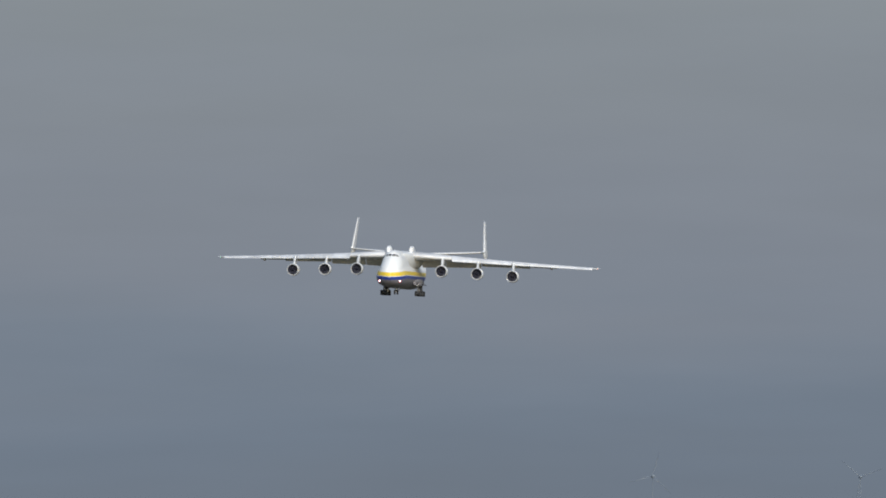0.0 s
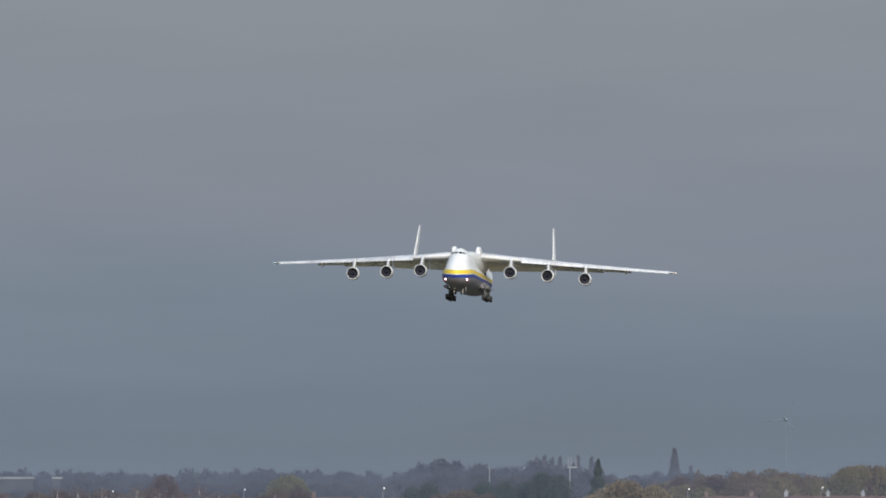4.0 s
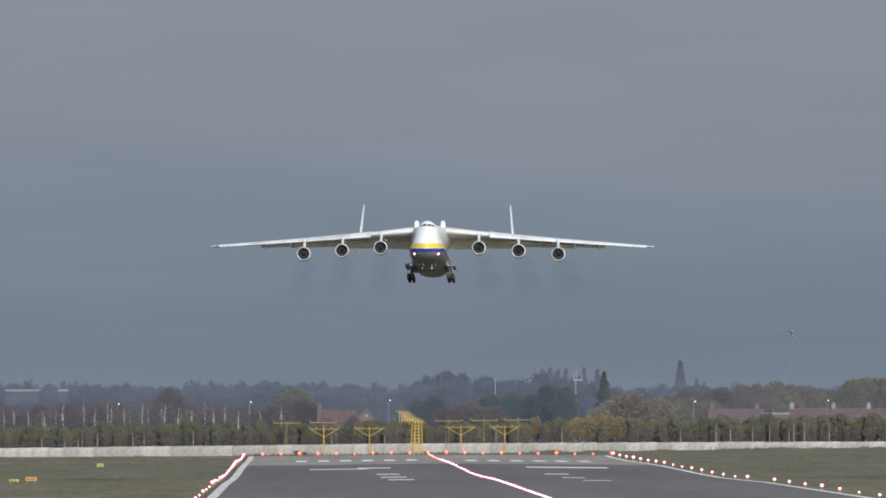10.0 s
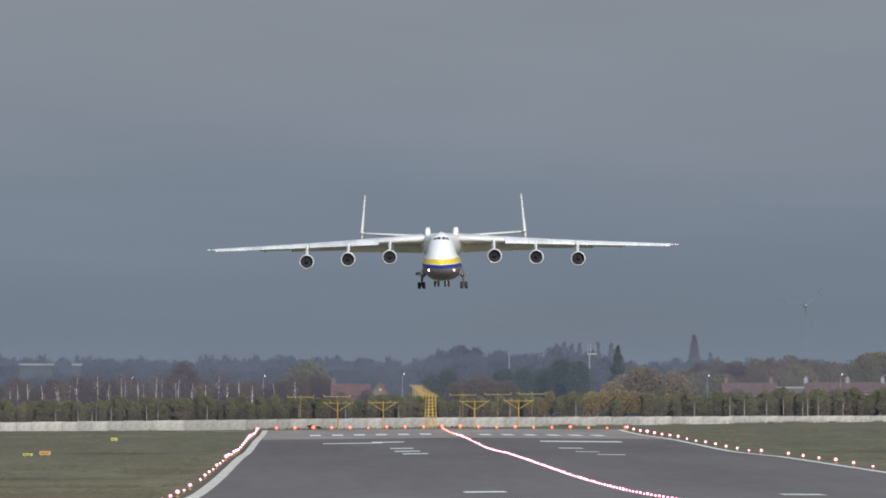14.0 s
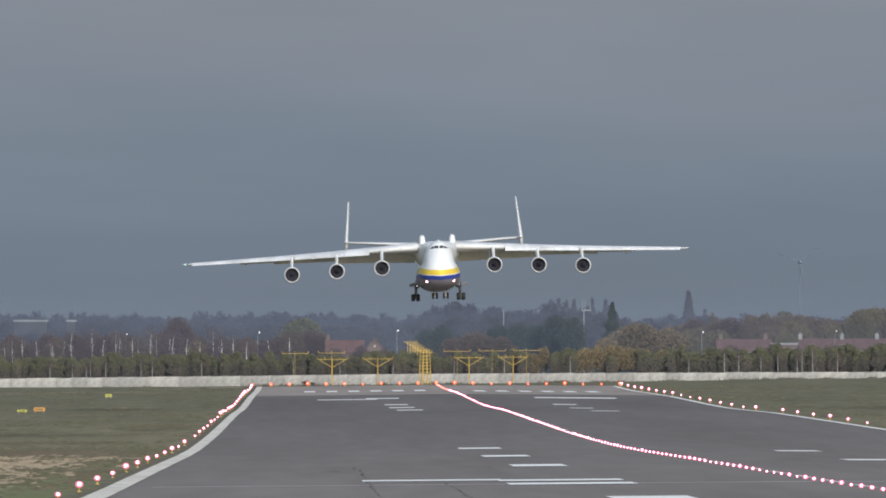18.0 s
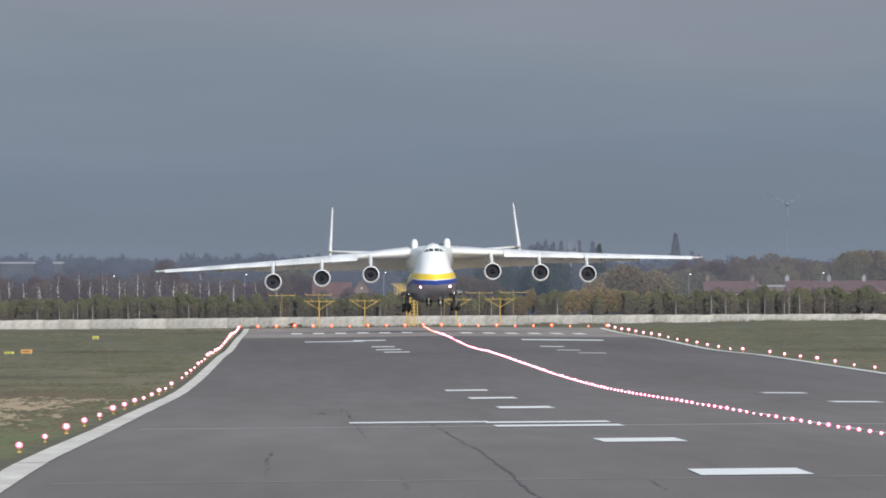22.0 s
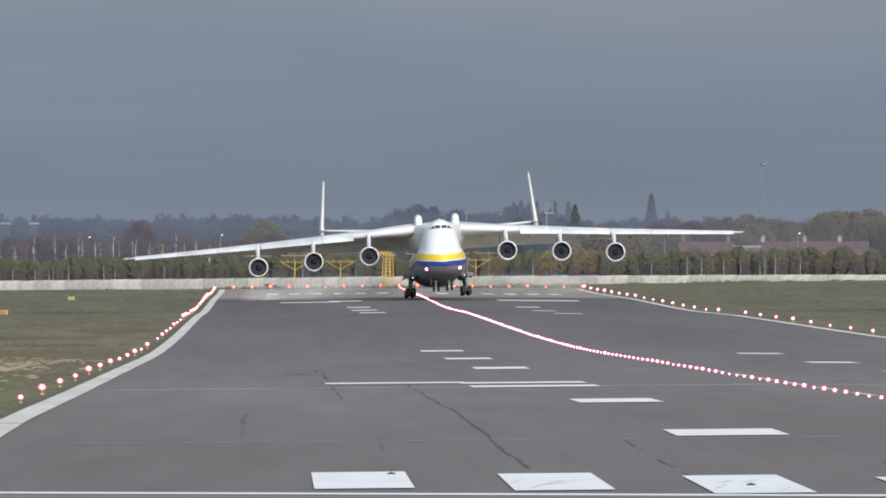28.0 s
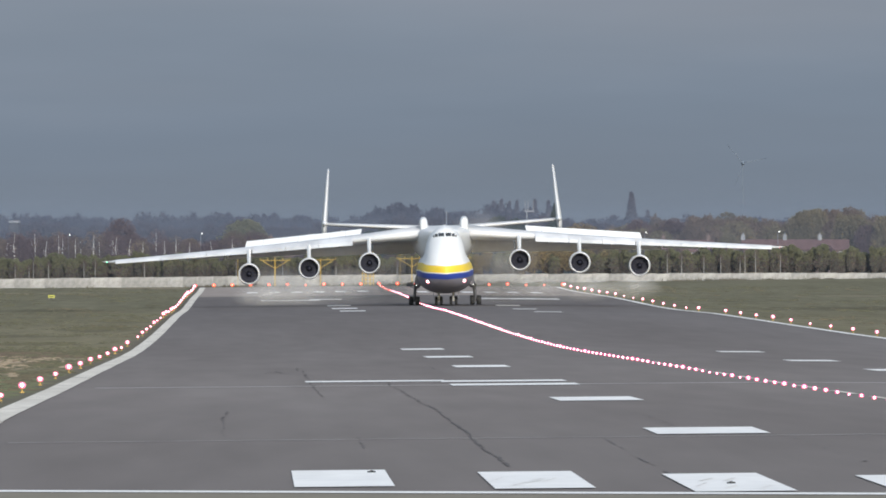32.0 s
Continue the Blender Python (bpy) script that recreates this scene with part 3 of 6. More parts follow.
def build_runway_lights():
    edge = runway_light("edge_light", M["lamp_halo"], 0.155, 0.19, "lit white edge lamp on a short yellow stem in grass", "runway edge lights", "bulb_white", 0.44)
    spots = [(-9.6, 760 + 71.0 * i) for i in range(-4, 39) if i != 12] + [(54.4, 1717 + 68.4 * i) for i in range(-18, 26) if i != 9]
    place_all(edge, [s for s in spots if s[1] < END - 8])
    mid = runway_light("centre_light", M["lamp_pink"], 0.112, 0.02, "lit pinkish white lamp set into the runway centre line", "centre line lights", "bulb_white", 0.45)
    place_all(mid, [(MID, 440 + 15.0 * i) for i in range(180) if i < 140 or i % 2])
    amber = runway_light("centre_light", M["lamp_amber"], 0.08, 0.02, "lit red lamp set into the runway centre line", "centre line lights", "bulb_orange", 0.5)
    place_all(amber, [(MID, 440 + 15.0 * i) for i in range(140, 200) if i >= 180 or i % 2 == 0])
    red = runway_light("end_light", M["lamp_red"], 0.178, 0.14, "lit red lamp across the runway end", "runway end lights", "bulb_red", 0.44)
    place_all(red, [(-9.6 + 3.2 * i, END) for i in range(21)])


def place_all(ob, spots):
    """Lamps along a line, scaled up with distance and at random to imitate glare."""
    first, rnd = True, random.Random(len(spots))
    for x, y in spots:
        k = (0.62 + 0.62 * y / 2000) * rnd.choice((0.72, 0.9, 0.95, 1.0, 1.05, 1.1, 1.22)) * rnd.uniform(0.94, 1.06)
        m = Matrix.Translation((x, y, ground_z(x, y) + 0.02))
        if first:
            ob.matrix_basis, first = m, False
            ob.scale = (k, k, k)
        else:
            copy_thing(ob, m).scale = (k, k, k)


for k in ("bulb_white", "bulb_red", "bulb_orange", "lamp_amber", "lamp_halo", "lamp_pink", "lamp_red", "street_glow", "landing_glow", "landing_halo", "nav_green", "nav_red"):
    M[k].cycles.emission_sampling = "NONE"
build_runway_lights()


# ---- boundary wall ----
WALL_Y = 3900.0


def build_wall():
    wall = thing("wall_far", "long weathered pale concrete boundary wall in panels", "wall", kind="structure")
    rnd = random.Random(3)
    w = 3.0
    me = box_mesh("panel", (-w / 2 + 0.03, w / 2 - 0.03, -0.08, 0.08, -1.2, 2.1), (-w / 2 + 0.03, w / 2 - 0.03, -0.11, 0.11, 1.98, 2.12), bevel=0.02)
    post = box_mesh("post", (-0.12, 0.12, -0.16, 0.12, -1.2, 2.16), bevel=0.02)
    for i in range(-34, 62):
        x = i * w
        top = float(np.interp(x, [-62, 25, 100], [0.65, 1.65, 1.95])) - 2.1
        p = part("panel", me, M["wall_concrete"], wall)
        p.location = (x, WALL_Y + rnd.uniform(-0.03, 0.03), top + rnd.uniform(-0.05, 0.05))
        q = part("post", post, M["wall_concrete"], wall)
        q.location = (x + w / 2, WALL_Y, top + rnd.uniform(-0.04, 0.04))


build_wall()


# ---- approach light masts ----
def light_bar(name, half, height, brace, label, lamps, group, pole=0.13, bar=0.09):
    ob = thing(name, label, "light mast", group)
    bm = bmesh.new()
    add_rod(bm, (0, 0, 0), (0, 0, height), pole * 1.2, pole, 8)
    part("pole", bm, M["yellow_steel"], ob)
    bm = bmesh.new()
    add_box(bm, -half, half, -bar, bar, height - bar, height + bar, 0.02)
    part("crossbar", bm, M["yellow_steel"], ob)
    for s in (-1, 1):
        if brace:
            bm = bmesh.new()
            add_rod(bm, (s * half * 0.85, 0, height - 0.1), (0, 0, height - brace), 0.055, n=6)
            part("brace", bm, M["yellow_steel"], ob)
    for i in range(lamps):
        x = -half + 2 * half * i / max(1, lamps - 1)
        bm = bmesh.new()
        add_rod(bm, (x, 0, height), (x, 0, height + 0.26), 0.03, n=6)
        add_rod(bm, (x, -0.16, height + 0.3), (x, 0.12, height + 0.3), 0.085, 0.06, 8)
        part("lamp_head", bm, M["yellow_steel"], ob)
    return ob


def build_masts():
    y = 3860.0
    g = -0.35
    first = light_bar("approach_mast", 2.9, 4.75 - g, 1.6, "yellow steel approach light mast with braced crossbar", 5, "approach masts", 0.085, 0.052)
    for i, x in enumerate((MID - 17.6, MID - 8.75, MID + 9.1, MID + 17.7)):
        m = Matrix.Translation((x, y, ground_z(x, y)))
        if i:
            copy_thing(first, m)
        else:
            first.matrix_basis = m
    far = light_bar("approach_mast", 2.6, 6.4, 0.0, "tall slim yellow approach light mast with plain crossbar", 3, "tall approach masts", 0.03, 0.045)
    for i, x in enumerate((MID - 24.9, MID - 17.7, MID + 7.0, MID + 13.9, MID + 20.6)):
        m = Matrix.Translation((x, 3888.0, ground_z(x, 3888)))
        if i:
            copy_thing(far, m)
        else:
            far.matrix_basis = m
    # the row of bars on the extended centre line, each taller than the one before
    for i in range(7):
        y = 3735 + 97 * i
        h = 6.1 + 0.42 * i
        b = light_bar("centre_bar", 1.0 + 0.06 * i, h, 0.0, "yellow steel approach light bar on a laddered pole", 5, "centre line bars", 0.05, 0.075)
        for s in (-1, 1):
            bm = bmesh.new()
            add_rod(bm, (s * 0.85, 0, 0), (s * 0.62, 0, h), 0.085, 0.07, 6)
            part("side_pole", bm, M["yellow_steel"], b)
        for k in range(9 if i < 2 else 4):
            z = 0.5 + k * 0.62 + (0 if i < 2 else h - 3.0)
            w = 0.85 - 0.23 * z / h
            bm = bmesh.new()
            add_rod(bm, (-w, 0, z), (w, 0, z), 0.055, n=6)
            part("rung", bm, M["yellow_steel"], b)
        b.location = (MID + 0.05, y, ground_z(MID, y))


build_masts()


# ---- signs in the grass ----
def sign(x, y, w, h, mat, label, bars):
    ob = thing("taxi_sign", label, "sign")
    z = ground_z(x, y)
    ob.location = (x, y, z)
    bm = bmesh.new()
    add_box(bm, -w / 2, w / 2, -0.12, 0.12, 0.25, 0.25 + h, 0.04)
    part("board", bm, mat, ob)
    for s in (-1, 1):
        bm = bmesh.new()
        add_rod(bm, (s * w * 0.35, 0, 0), (s * w * 0.35, 0, 0.3), 0.05, n=6)
        part("leg", bm, M["grey_steel"], ob)
    for i in range(bars):
        x0 = -w * 0.35 + i * w * 0.7 / bars
        bm = bmesh.new()
        add_box(bm, x0, x0 + w * 0.45 / bars, -0.135, -0.122, 0.25 + h * 0.3, 0.25 + h * 0.7)
        part("letter_bar", bm, M["black_paint"], ob)


sign(-29.0, 2880, 0.95, 0.42, M["sign_yellow"], "small yellow taxiway sign with dark bars in grass", 3)
sign(-31.6, 2330, 1.35, 0.46, M["sign_orange"], "orange runway sign board standing in grass", 4)
sign(-33.2, 2300, 1.15, 0.26, M["sign_yellow"], "low yellow marker board in grass", 2)


# ---- rough weeds along the foot of the wall ----
def build_weeds():
    rs = np.random.RandomState(77)
    n = 2600
    spots = rs.uniform(-70, 150, 46)
    i = rs.randint(0, len(spots), n)
    x = spots[i] + rs.normal(0, 1.1, n) * (0.5 + 1.2 * (i % 3))
    y = WALL_Y - 0.4 - np.abs(rs.normal(0, 1.2, n))
    z = np.array([ground_z(a, b) for a, b in zip(x, y)])
    h = rs.uniform(0.10, 0.55, n) * (0.6 + 0.4 * (i % 4) / 2)
    w = rs.uniform(0.05, 0.16, n)
    lean = rs.normal(0, 0.12, n)
    tri = np.stack([np.stack([x - w, y, z - 0.05], 1), np.stack([x + w, y + 0.05, z - 0.05], 1), np.stack([x + lean, y + lean, z + h], 1)], 1).reshape(-1, 3)
    me = bpy.data.meshes.new("weeds")
    me.from_pydata(tri.tolist(), [], [(3 * k, 3 * k + 1, 3 * k + 2) for k in range(n)])
    me.materials.append(M["olive_leaf"])
    tagged(new("weeds", me), "rough dark weeds along the foot of the wall", "weeds", kind="stuff")


build_weeds()


# ---- rough turf on both verges, and turned earth where vehicles have been ----
def build_turf():
    rs = np.random.RandomState(31)
    verts, faces, slots = [], [], []
    # patches: across, along, half sizes, number of tufts, slot of the material
    patches = []
    for x0, x1, y0, y1, n in ((-62, -10.6, 900, 3420, 300), (-24, -10.6, 720, 1500, 110), (56, 150, 1500, 3420, 300)):
        for k in range(n):
            y = rs.uniform(y0, y1)
            patches.append((rs.uniform(x0, x1), y, rs.uniform(0.6, 5.5), rs.uniform(6, 40), 22, rs.choice((0, 0, 0, 1, 1, 2)), rs.uniform(0.05, 0.14)))
    for x, y, rx, ry, n, slot, h in ((-19.0, 1420, 5.5, 14, 90, 0, 0.20), (-14.0, 1335, 2.0, 10, 60, 0, 0.20), (-19.5, 1590, 6.5, 14, 90, 0, 0.17), (-15.2, 1900, 3.2, 36, 110, 0, 0.17),
                                     (-13.6, 2080, 1.9, 20, 70, 0, 0.17), (-17.5, 1270, 4.5, 70, 330, 3, 0.11), (-17.5, 1130, 4.0, 60, 420, 3, 0.11), (-16.5, 1000, 3.4, 60, 380, 3, 0.10), (-15.5, 900, 2.2, 40, 160, 3, 0.09), (-18.5, 1360, 3.5, 18, 100, 4, 0.13), (-17.5, 1395, 4.5, 10, 130, 4, 0.17), (-15.5, 1320, 3.0, 30, 90, 4, 0.12), (-17.5, 1240, 3.5, 30, 80, 4, 0.10), (-13.4, 1330, 1.5, 6, 50, 4, 0.2), (-11.2, 1000, 0.6, 120, 160, 2, 0.08)):
        patches.append((x, y, rx, ry, n, slot, h))
    for x, y, rx, ry, n, slot, h in patches:
        px, py = x + rs.normal(0, 0.5, n) * rx, y + rs.normal(0, 0.5, n) * ry
        w, t = rs.uniform(0.12, 0.6, n), h * rs.uniform(0.4, 1.3, n)
        for k in range(n):
            if MID - HALF - 0.6 < px[k] < MID + HALF + 0.6:
                continue
            z = ground_z(px[k], py[k]) - 0.02
            i, lean = len(verts), rs.uniform(-0.5, 0.5) * w[k]
            verts += [(px[k] - w[k], py[k], z), (px[k] - w[k] * 0.4 + lean, py[k] + 0.1, z + t[k] * 0.8), (px[k] + w[k] * 0.3 + lean, py[k] + 0.1, z + t[k]), (px[k] + w[k], py[k], z), (px[k], py[k] + 0.6, z)]
            faces += [(i, i + 3, i + 2, i + 1), (i + 1, i + 2, i + 4), (i, i + 1, i + 4), (i + 2, i + 3, i + 4)]
            slots += [slot] * 4
    me = bpy.data.meshes.new("turf")
    me.from_pydata(verts, [], faces)
    for name, color, tint in (("turf_dark", (0.076, 0.074, 0.052), (0.090, 0.086, 0.061)), ("turf_green", (0.083, 0.082, 0.054), (0.098, 0.094, 0.063)), ("turf_dry", (0.096, 0.085, 0.060), (0.112, 0.098, 0.069)),
                              ("earth", (0.215, 0.175, 0.128), (0.245, 0.200, 0.150)), ("wet_earth", (0.086, 0.070, 0.056), (0.104, 0.085, 0.068))):
        me.materials.append(material(name, color, 1.0, spec=0.02, vary=0.3, big=0.05, fine=0.8, tint=tint))
    me.polygons.foreach_set("material_index", np.array(slots, dtype=np.int32))
    tagged(new("turf", me), "rough grass tufts and turned earth on the verges", "grass", kind="stuff")


build_turf()


# ---- trees ----
def leaf_mesh(name, seed, centres, sizes, mats, mat_index=None, thin=1.0, depth=0.4):
    """Many small leaf clumps: one bent quad at each centre, turned at random."""
    rs = np.random.RandomState(seed)
    n = len(centres)
    a = rs.normal(size=(n, 3)) * np.array([1, depth, 1])
    a /= np.linalg.norm(a, axis=1)[:, None]
    b = np.stack([-a[:, 2], rs.normal(size=n) * depth * 0.6, a[:, 0]], 1)
    b /= np.linalg.norm(b, axis=1)[:, None]
    s = np.asarray(sizes)[:, None]
    c = np.asarray(centres)
    quad = np.stack([c - a * s, c - b * s * 0.6 * thin, c + a * s, c + b * s * 0.6 * thin], 1).reshape(-1, 3)
    me = bpy.data.meshes.new(name)
    me.from_pydata(quad.tolist(), [], [(4 * i, 4 * i + 1, 4 * i + 2, 4 * i + 3) for i in range(n)])
    for m in mats:
        me.materials.append(m)
    if mat_index is not None:
        me.polygons.foreach_set("material_index", np.asarray(mat_index, dtype=np.int32))
    return me


def blob_points(rs, blobs, n):
    """Points in a set of ellipsoids, denser towards their skins."""
    vol = np.array([b[3] * b[4] * b[5] for b in blobs])
    pick = rs.choice(len(blobs), n, p=vol / vol.sum())
    d = rs.normal(size=(n, 3))
    d /= np.linalg.norm(d, axis=1)[:, None]
    r = rs.uniform(0.35, 1.05, n) ** 0.6
    bb = np.array(blobs)[pick]
    return bb[:, :3] + d * r[:, None] * bb[:, 3:6]


def limbs(bm, rs, height, r0, n, spread):
    add_rod(bm, (0, 0, -0.3), (rs.uniform(-0.2, 0.2), 0, height * 0.75), r0, r0 * 0.35, 6)
    for i in range(n):
        a = 6.28 * i / n + rs.uniform(-0.4, 0.4)
        z = height * rs.uniform(0.25, 0.6)
        e = (spread * math.cos(a) * rs.uniform(0.5, 0.9), spread * math.sin(a) * rs.uniform(0.5, 0.9), z + height * rs.uniform(0.15, 0.35))
        add_rod(bm, (0, 0, z), e, r0 * 0.4, r0 * 0.12, 5)


def tree_kind(kind, seed):
    """A tree of unit build: trunk and crown, about 10 m high and 6 m wide (narrower kinds as named)."""
    rs = np.random.RandomState(seed)
    labels = {"hedge": ("evergreen", "clipped dark evergreen tree with yellow-green top behind the wall"),
              "fir": ("conifer", "dark green conifer with a pointed ragged crown"),
              "autumn": ("tree", "broad tree with thinning orange-brown autumn leaves"),
              "tan": ("tree", "broad tree with faded tan autumn leaves"),
              "pale": ("tree", "rounded tree with pale olive-green leaves"),
              "olive": ("tree", "rounded tree with dull olive-brown foliage"),
              "brown": ("tree", "bare winter tree with brown twigs"),
              "red": ("tree", "bare winter tree with reddish twigs"),
              "grey": ("tree", "distant bare tree, its twigs coloured grey-blue as by haze"),
              "far": ("tree", "far-off bare tree coloured grey-blue in outline as by haze"),
              "dark": ("evergreen", "dark green evergreen tree with a dense crown"),
              "poplar": ("poplar", "tall narrow bare poplar, its upright twigs coloured grey-blue as by haze"),
              "birch": ("birch", "slender white-barked birch, nearly bare"),
              "stem": ("sapling", "young pale-barked sapling with few twigs")}
    ob = thing({"hedge": "hedge_tree", "fir": "conifer_tree", "poplar": "poplar_tree", "birch": "birch_tree", "stem": "sapling"}.get(kind, "tree"),
               labels[kind][1], labels[kind][0])
    bm = bmesh.new()
    if kind == "hedge":
        add_rod(bm, (0, 0, -0.5), (rs.uniform(-0.1, 0.1), 0, 5.6), 0.13, 0.05, 6)
        blobs = [(0, 0, 3.6, 1.0, 1.0, 2.5)]
        for i in range(9):
            a = rs.uniform(0, 6.28)
            rr = rs.uniform(0.2, 1.0)
            blobs.append((rr * math.cos(a), rr * math.sin(a), rs.uniform(1.6, 6.0), rs.uniform(0.45, 0.8), rs.uniform(0.45, 0.8), rs.uniform(0.35, 0.8)))
        n = 1900
        pts = blob_points(rs, blobs, n)
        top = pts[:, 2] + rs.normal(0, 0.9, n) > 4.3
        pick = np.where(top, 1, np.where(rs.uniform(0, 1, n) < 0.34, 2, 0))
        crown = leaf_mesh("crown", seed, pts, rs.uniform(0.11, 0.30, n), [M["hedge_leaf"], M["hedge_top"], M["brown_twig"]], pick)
        bark = M["stem_bark"] if seed % 3 == 0 else M["bark"]
    elif kind == "fir":
        add_rod(bm, (0, 0, -0.3), (0, 0, 9.3), 0.22, 0.04, 6)
        n = 2600
        z = 1.0 + 9.0 * rs.uniform(0, 1, n) ** 1.4
        tier = 1 + 0.35 * np.sin(z * 4.5)
        rad = (10.1 - z) * 0.27 * tier * np.sqrt(rs.uniform(0.1, 1, n))
        ang = rs.uniform(0, 6.28, n)
        pts = np.stack([rad * np.cos(ang), rad * np.sin(ang), z - rad * 0.25], 1)
        crown = leaf_mesh("crown", seed, pts, rs.uniform(0.10, 0.30, n), [M["fir_leaf"]])
        bark = M["bark"]
    elif kind == "poplar":
        add_rod(bm, (0, 0, -0.3), (0, 0, 9.5), 0.22, 0.04, 6)
        n = 1500
        z = rs.uniform(1.2, 10.2, n)
        w = np.interp(z, [1.2, 3.5, 6, 8.5, 10.2], [0.35, 1.0, 0.92, 0.5, 0.07])
        ang, rad = rs.uniform(0, 6.28, n), np.sqrt(rs.uniform(0, 1, n))
        pts = np.stack([w * rad * np.cos(ang), w * rad * np.sin(ang), z], 1)
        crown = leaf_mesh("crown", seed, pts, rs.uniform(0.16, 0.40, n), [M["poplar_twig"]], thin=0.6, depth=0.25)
        bark = M["bark"]
    elif kind == "stem":
        add_rod(bm, (0, 0, -0.5), (rs.uniform(-0.3, 0.3), 0, 5.2), 0.08, 0.035, 6)
        pts = blob_points(rs, [(0, 0, 4.3, 0.6, 0.6, 1.2)], 60)
        crown = leaf_mesh("crown", seed, pts, rs.uniform(0.1, 0.25, 60), [M["brown_twig"]], thin=0.5)
        bark = M["stem_bark"]
    elif kind == "birch":
        bend = [(0, 0, -0.3)] + [(rs.uniform(-0.1, 0.1), rs.uniform(-0.1, 0.1), z) for z in (2.6, 4.8, 7.0, 9.0)]
        for k in range(4):
            add_rod(bm, bend[k], bend[k + 1], 0.062 - 0.012 * k, 0.050 - 0.012 * k, 6)
        for i in range(6):
            a, z = rs.uniform(0, 6.28), rs.uniform(3.5, 7.5)
            add_rod(bm, (0, 0, z), (0.4 * math.cos(a), 0.4 * math.sin(a), z + 1.6), 0.008, 0.003, 5)
        n = 500
        pts = blob_points(rs, [(0, 0, 7.0, 1.3, 1.3, 2.8), (0.3, 0, 5.0, 1.1, 1.1, 1.6)], n)
        crown = leaf_mesh("crown", seed, pts, rs.uniform(0.1, 0.26, n), [M["red_twig"] if seed % 2 else M["brown_twig"]], thin=0.45)
        bark = M["birch_bark"]
    else:
        leafy = kind in ("autumn", "olive", "dark", "tan", "pale")
        limbs(bm, rs, 9.0, 0.22, 8, 2.8)
        blobs = [(0, 0, 6.2, 2.3, 2.3, 2.9)]
        for i in range(7):
            a = rs.uniform(0, 6.28)
            rr = rs.uniform(0.8, 2.0)
            blobs.append((rr * math.cos(a), rr * math.sin(a), rs.uniform(3.4, 8.2), rs.uniform(0.9, 1.5), rs.uniform(0.9, 1.5), rs.uniform(0.9, 1.5)))
        n = 3200 if leafy else 2800
        pts = blob_points(rs, blobs, n)
        mats = {"dark": "fir_leaf", "pale": "pale_leaf", "tan": "tan_leaf", "autumn": "autumn_leaf", "olive": "olive_leaf", "brown": "brown_twig", "red": "red_twig", "grey": "grey_twig", "far": "far_twig"}
        crown_mats, pick = [M[mats[kind]]], None
        if kind in ("autumn", "tan"):
            # thinning leaves: bare twigs show through below, duller leaves among the bright ones
            crown_mats += [M["olive_leaf"], M["brown_twig"]]
            low = np.clip((5.8 - pts[:, 2]) / 3.5, 0, 1)
            pick = np.where(rs.uniform(0, 1, n) < 0.12 + 0.55 * low, 2, np.where(rs.uniform(0, 1, n) < 0.32, 1, 0))
        crown = leaf_mesh("crown", seed, pts, rs.uniform(0.09, 0.24, n) * (1.0 if leafy else 1.3), crown_mats, pick, thin=1.0 if leafy else 0.42)
        bark = M["bark"]
    part("trunk", bm, bark, ob)
    part("crown", crown, None, ob)
    return ob


KINDS = {}


def plant(kind, seed, x, y, height, width=None, sink=0.0):
    """A tree of that kind at its place; the first of each seed is built, the rest are copies."""
    tall, wide = {"hedge": (6.6, 2.9), "fir": (10, 5), "poplar": (10.2, 2.1), "birch": (9.5, 2.6), "stem": (5.5, 1.4)}.get(kind, (9.2, 6.4))
    s, w = height / tall, (width or wide * height / tall) / wide
    m = Matrix.LocRotScale((x, y, ground_z(x, y) - sink), Euler((0, 0, math.pi * (int(x * 7.3) % 2) + (x * 7.3 + y) % 0.7 - 0.35)), None)
    ob = KINDS.get((kind, seed))
    if ob is None:
        ob = KINDS[(kind, seed)] = tree_kind(kind, seed)
        ob.matrix_basis = m @ Matrix.Diagonal((w, w, s, 1))
    else:
        ob = copy_thing(ob, m)
        ob.scale = (w, w, s)
    return ob


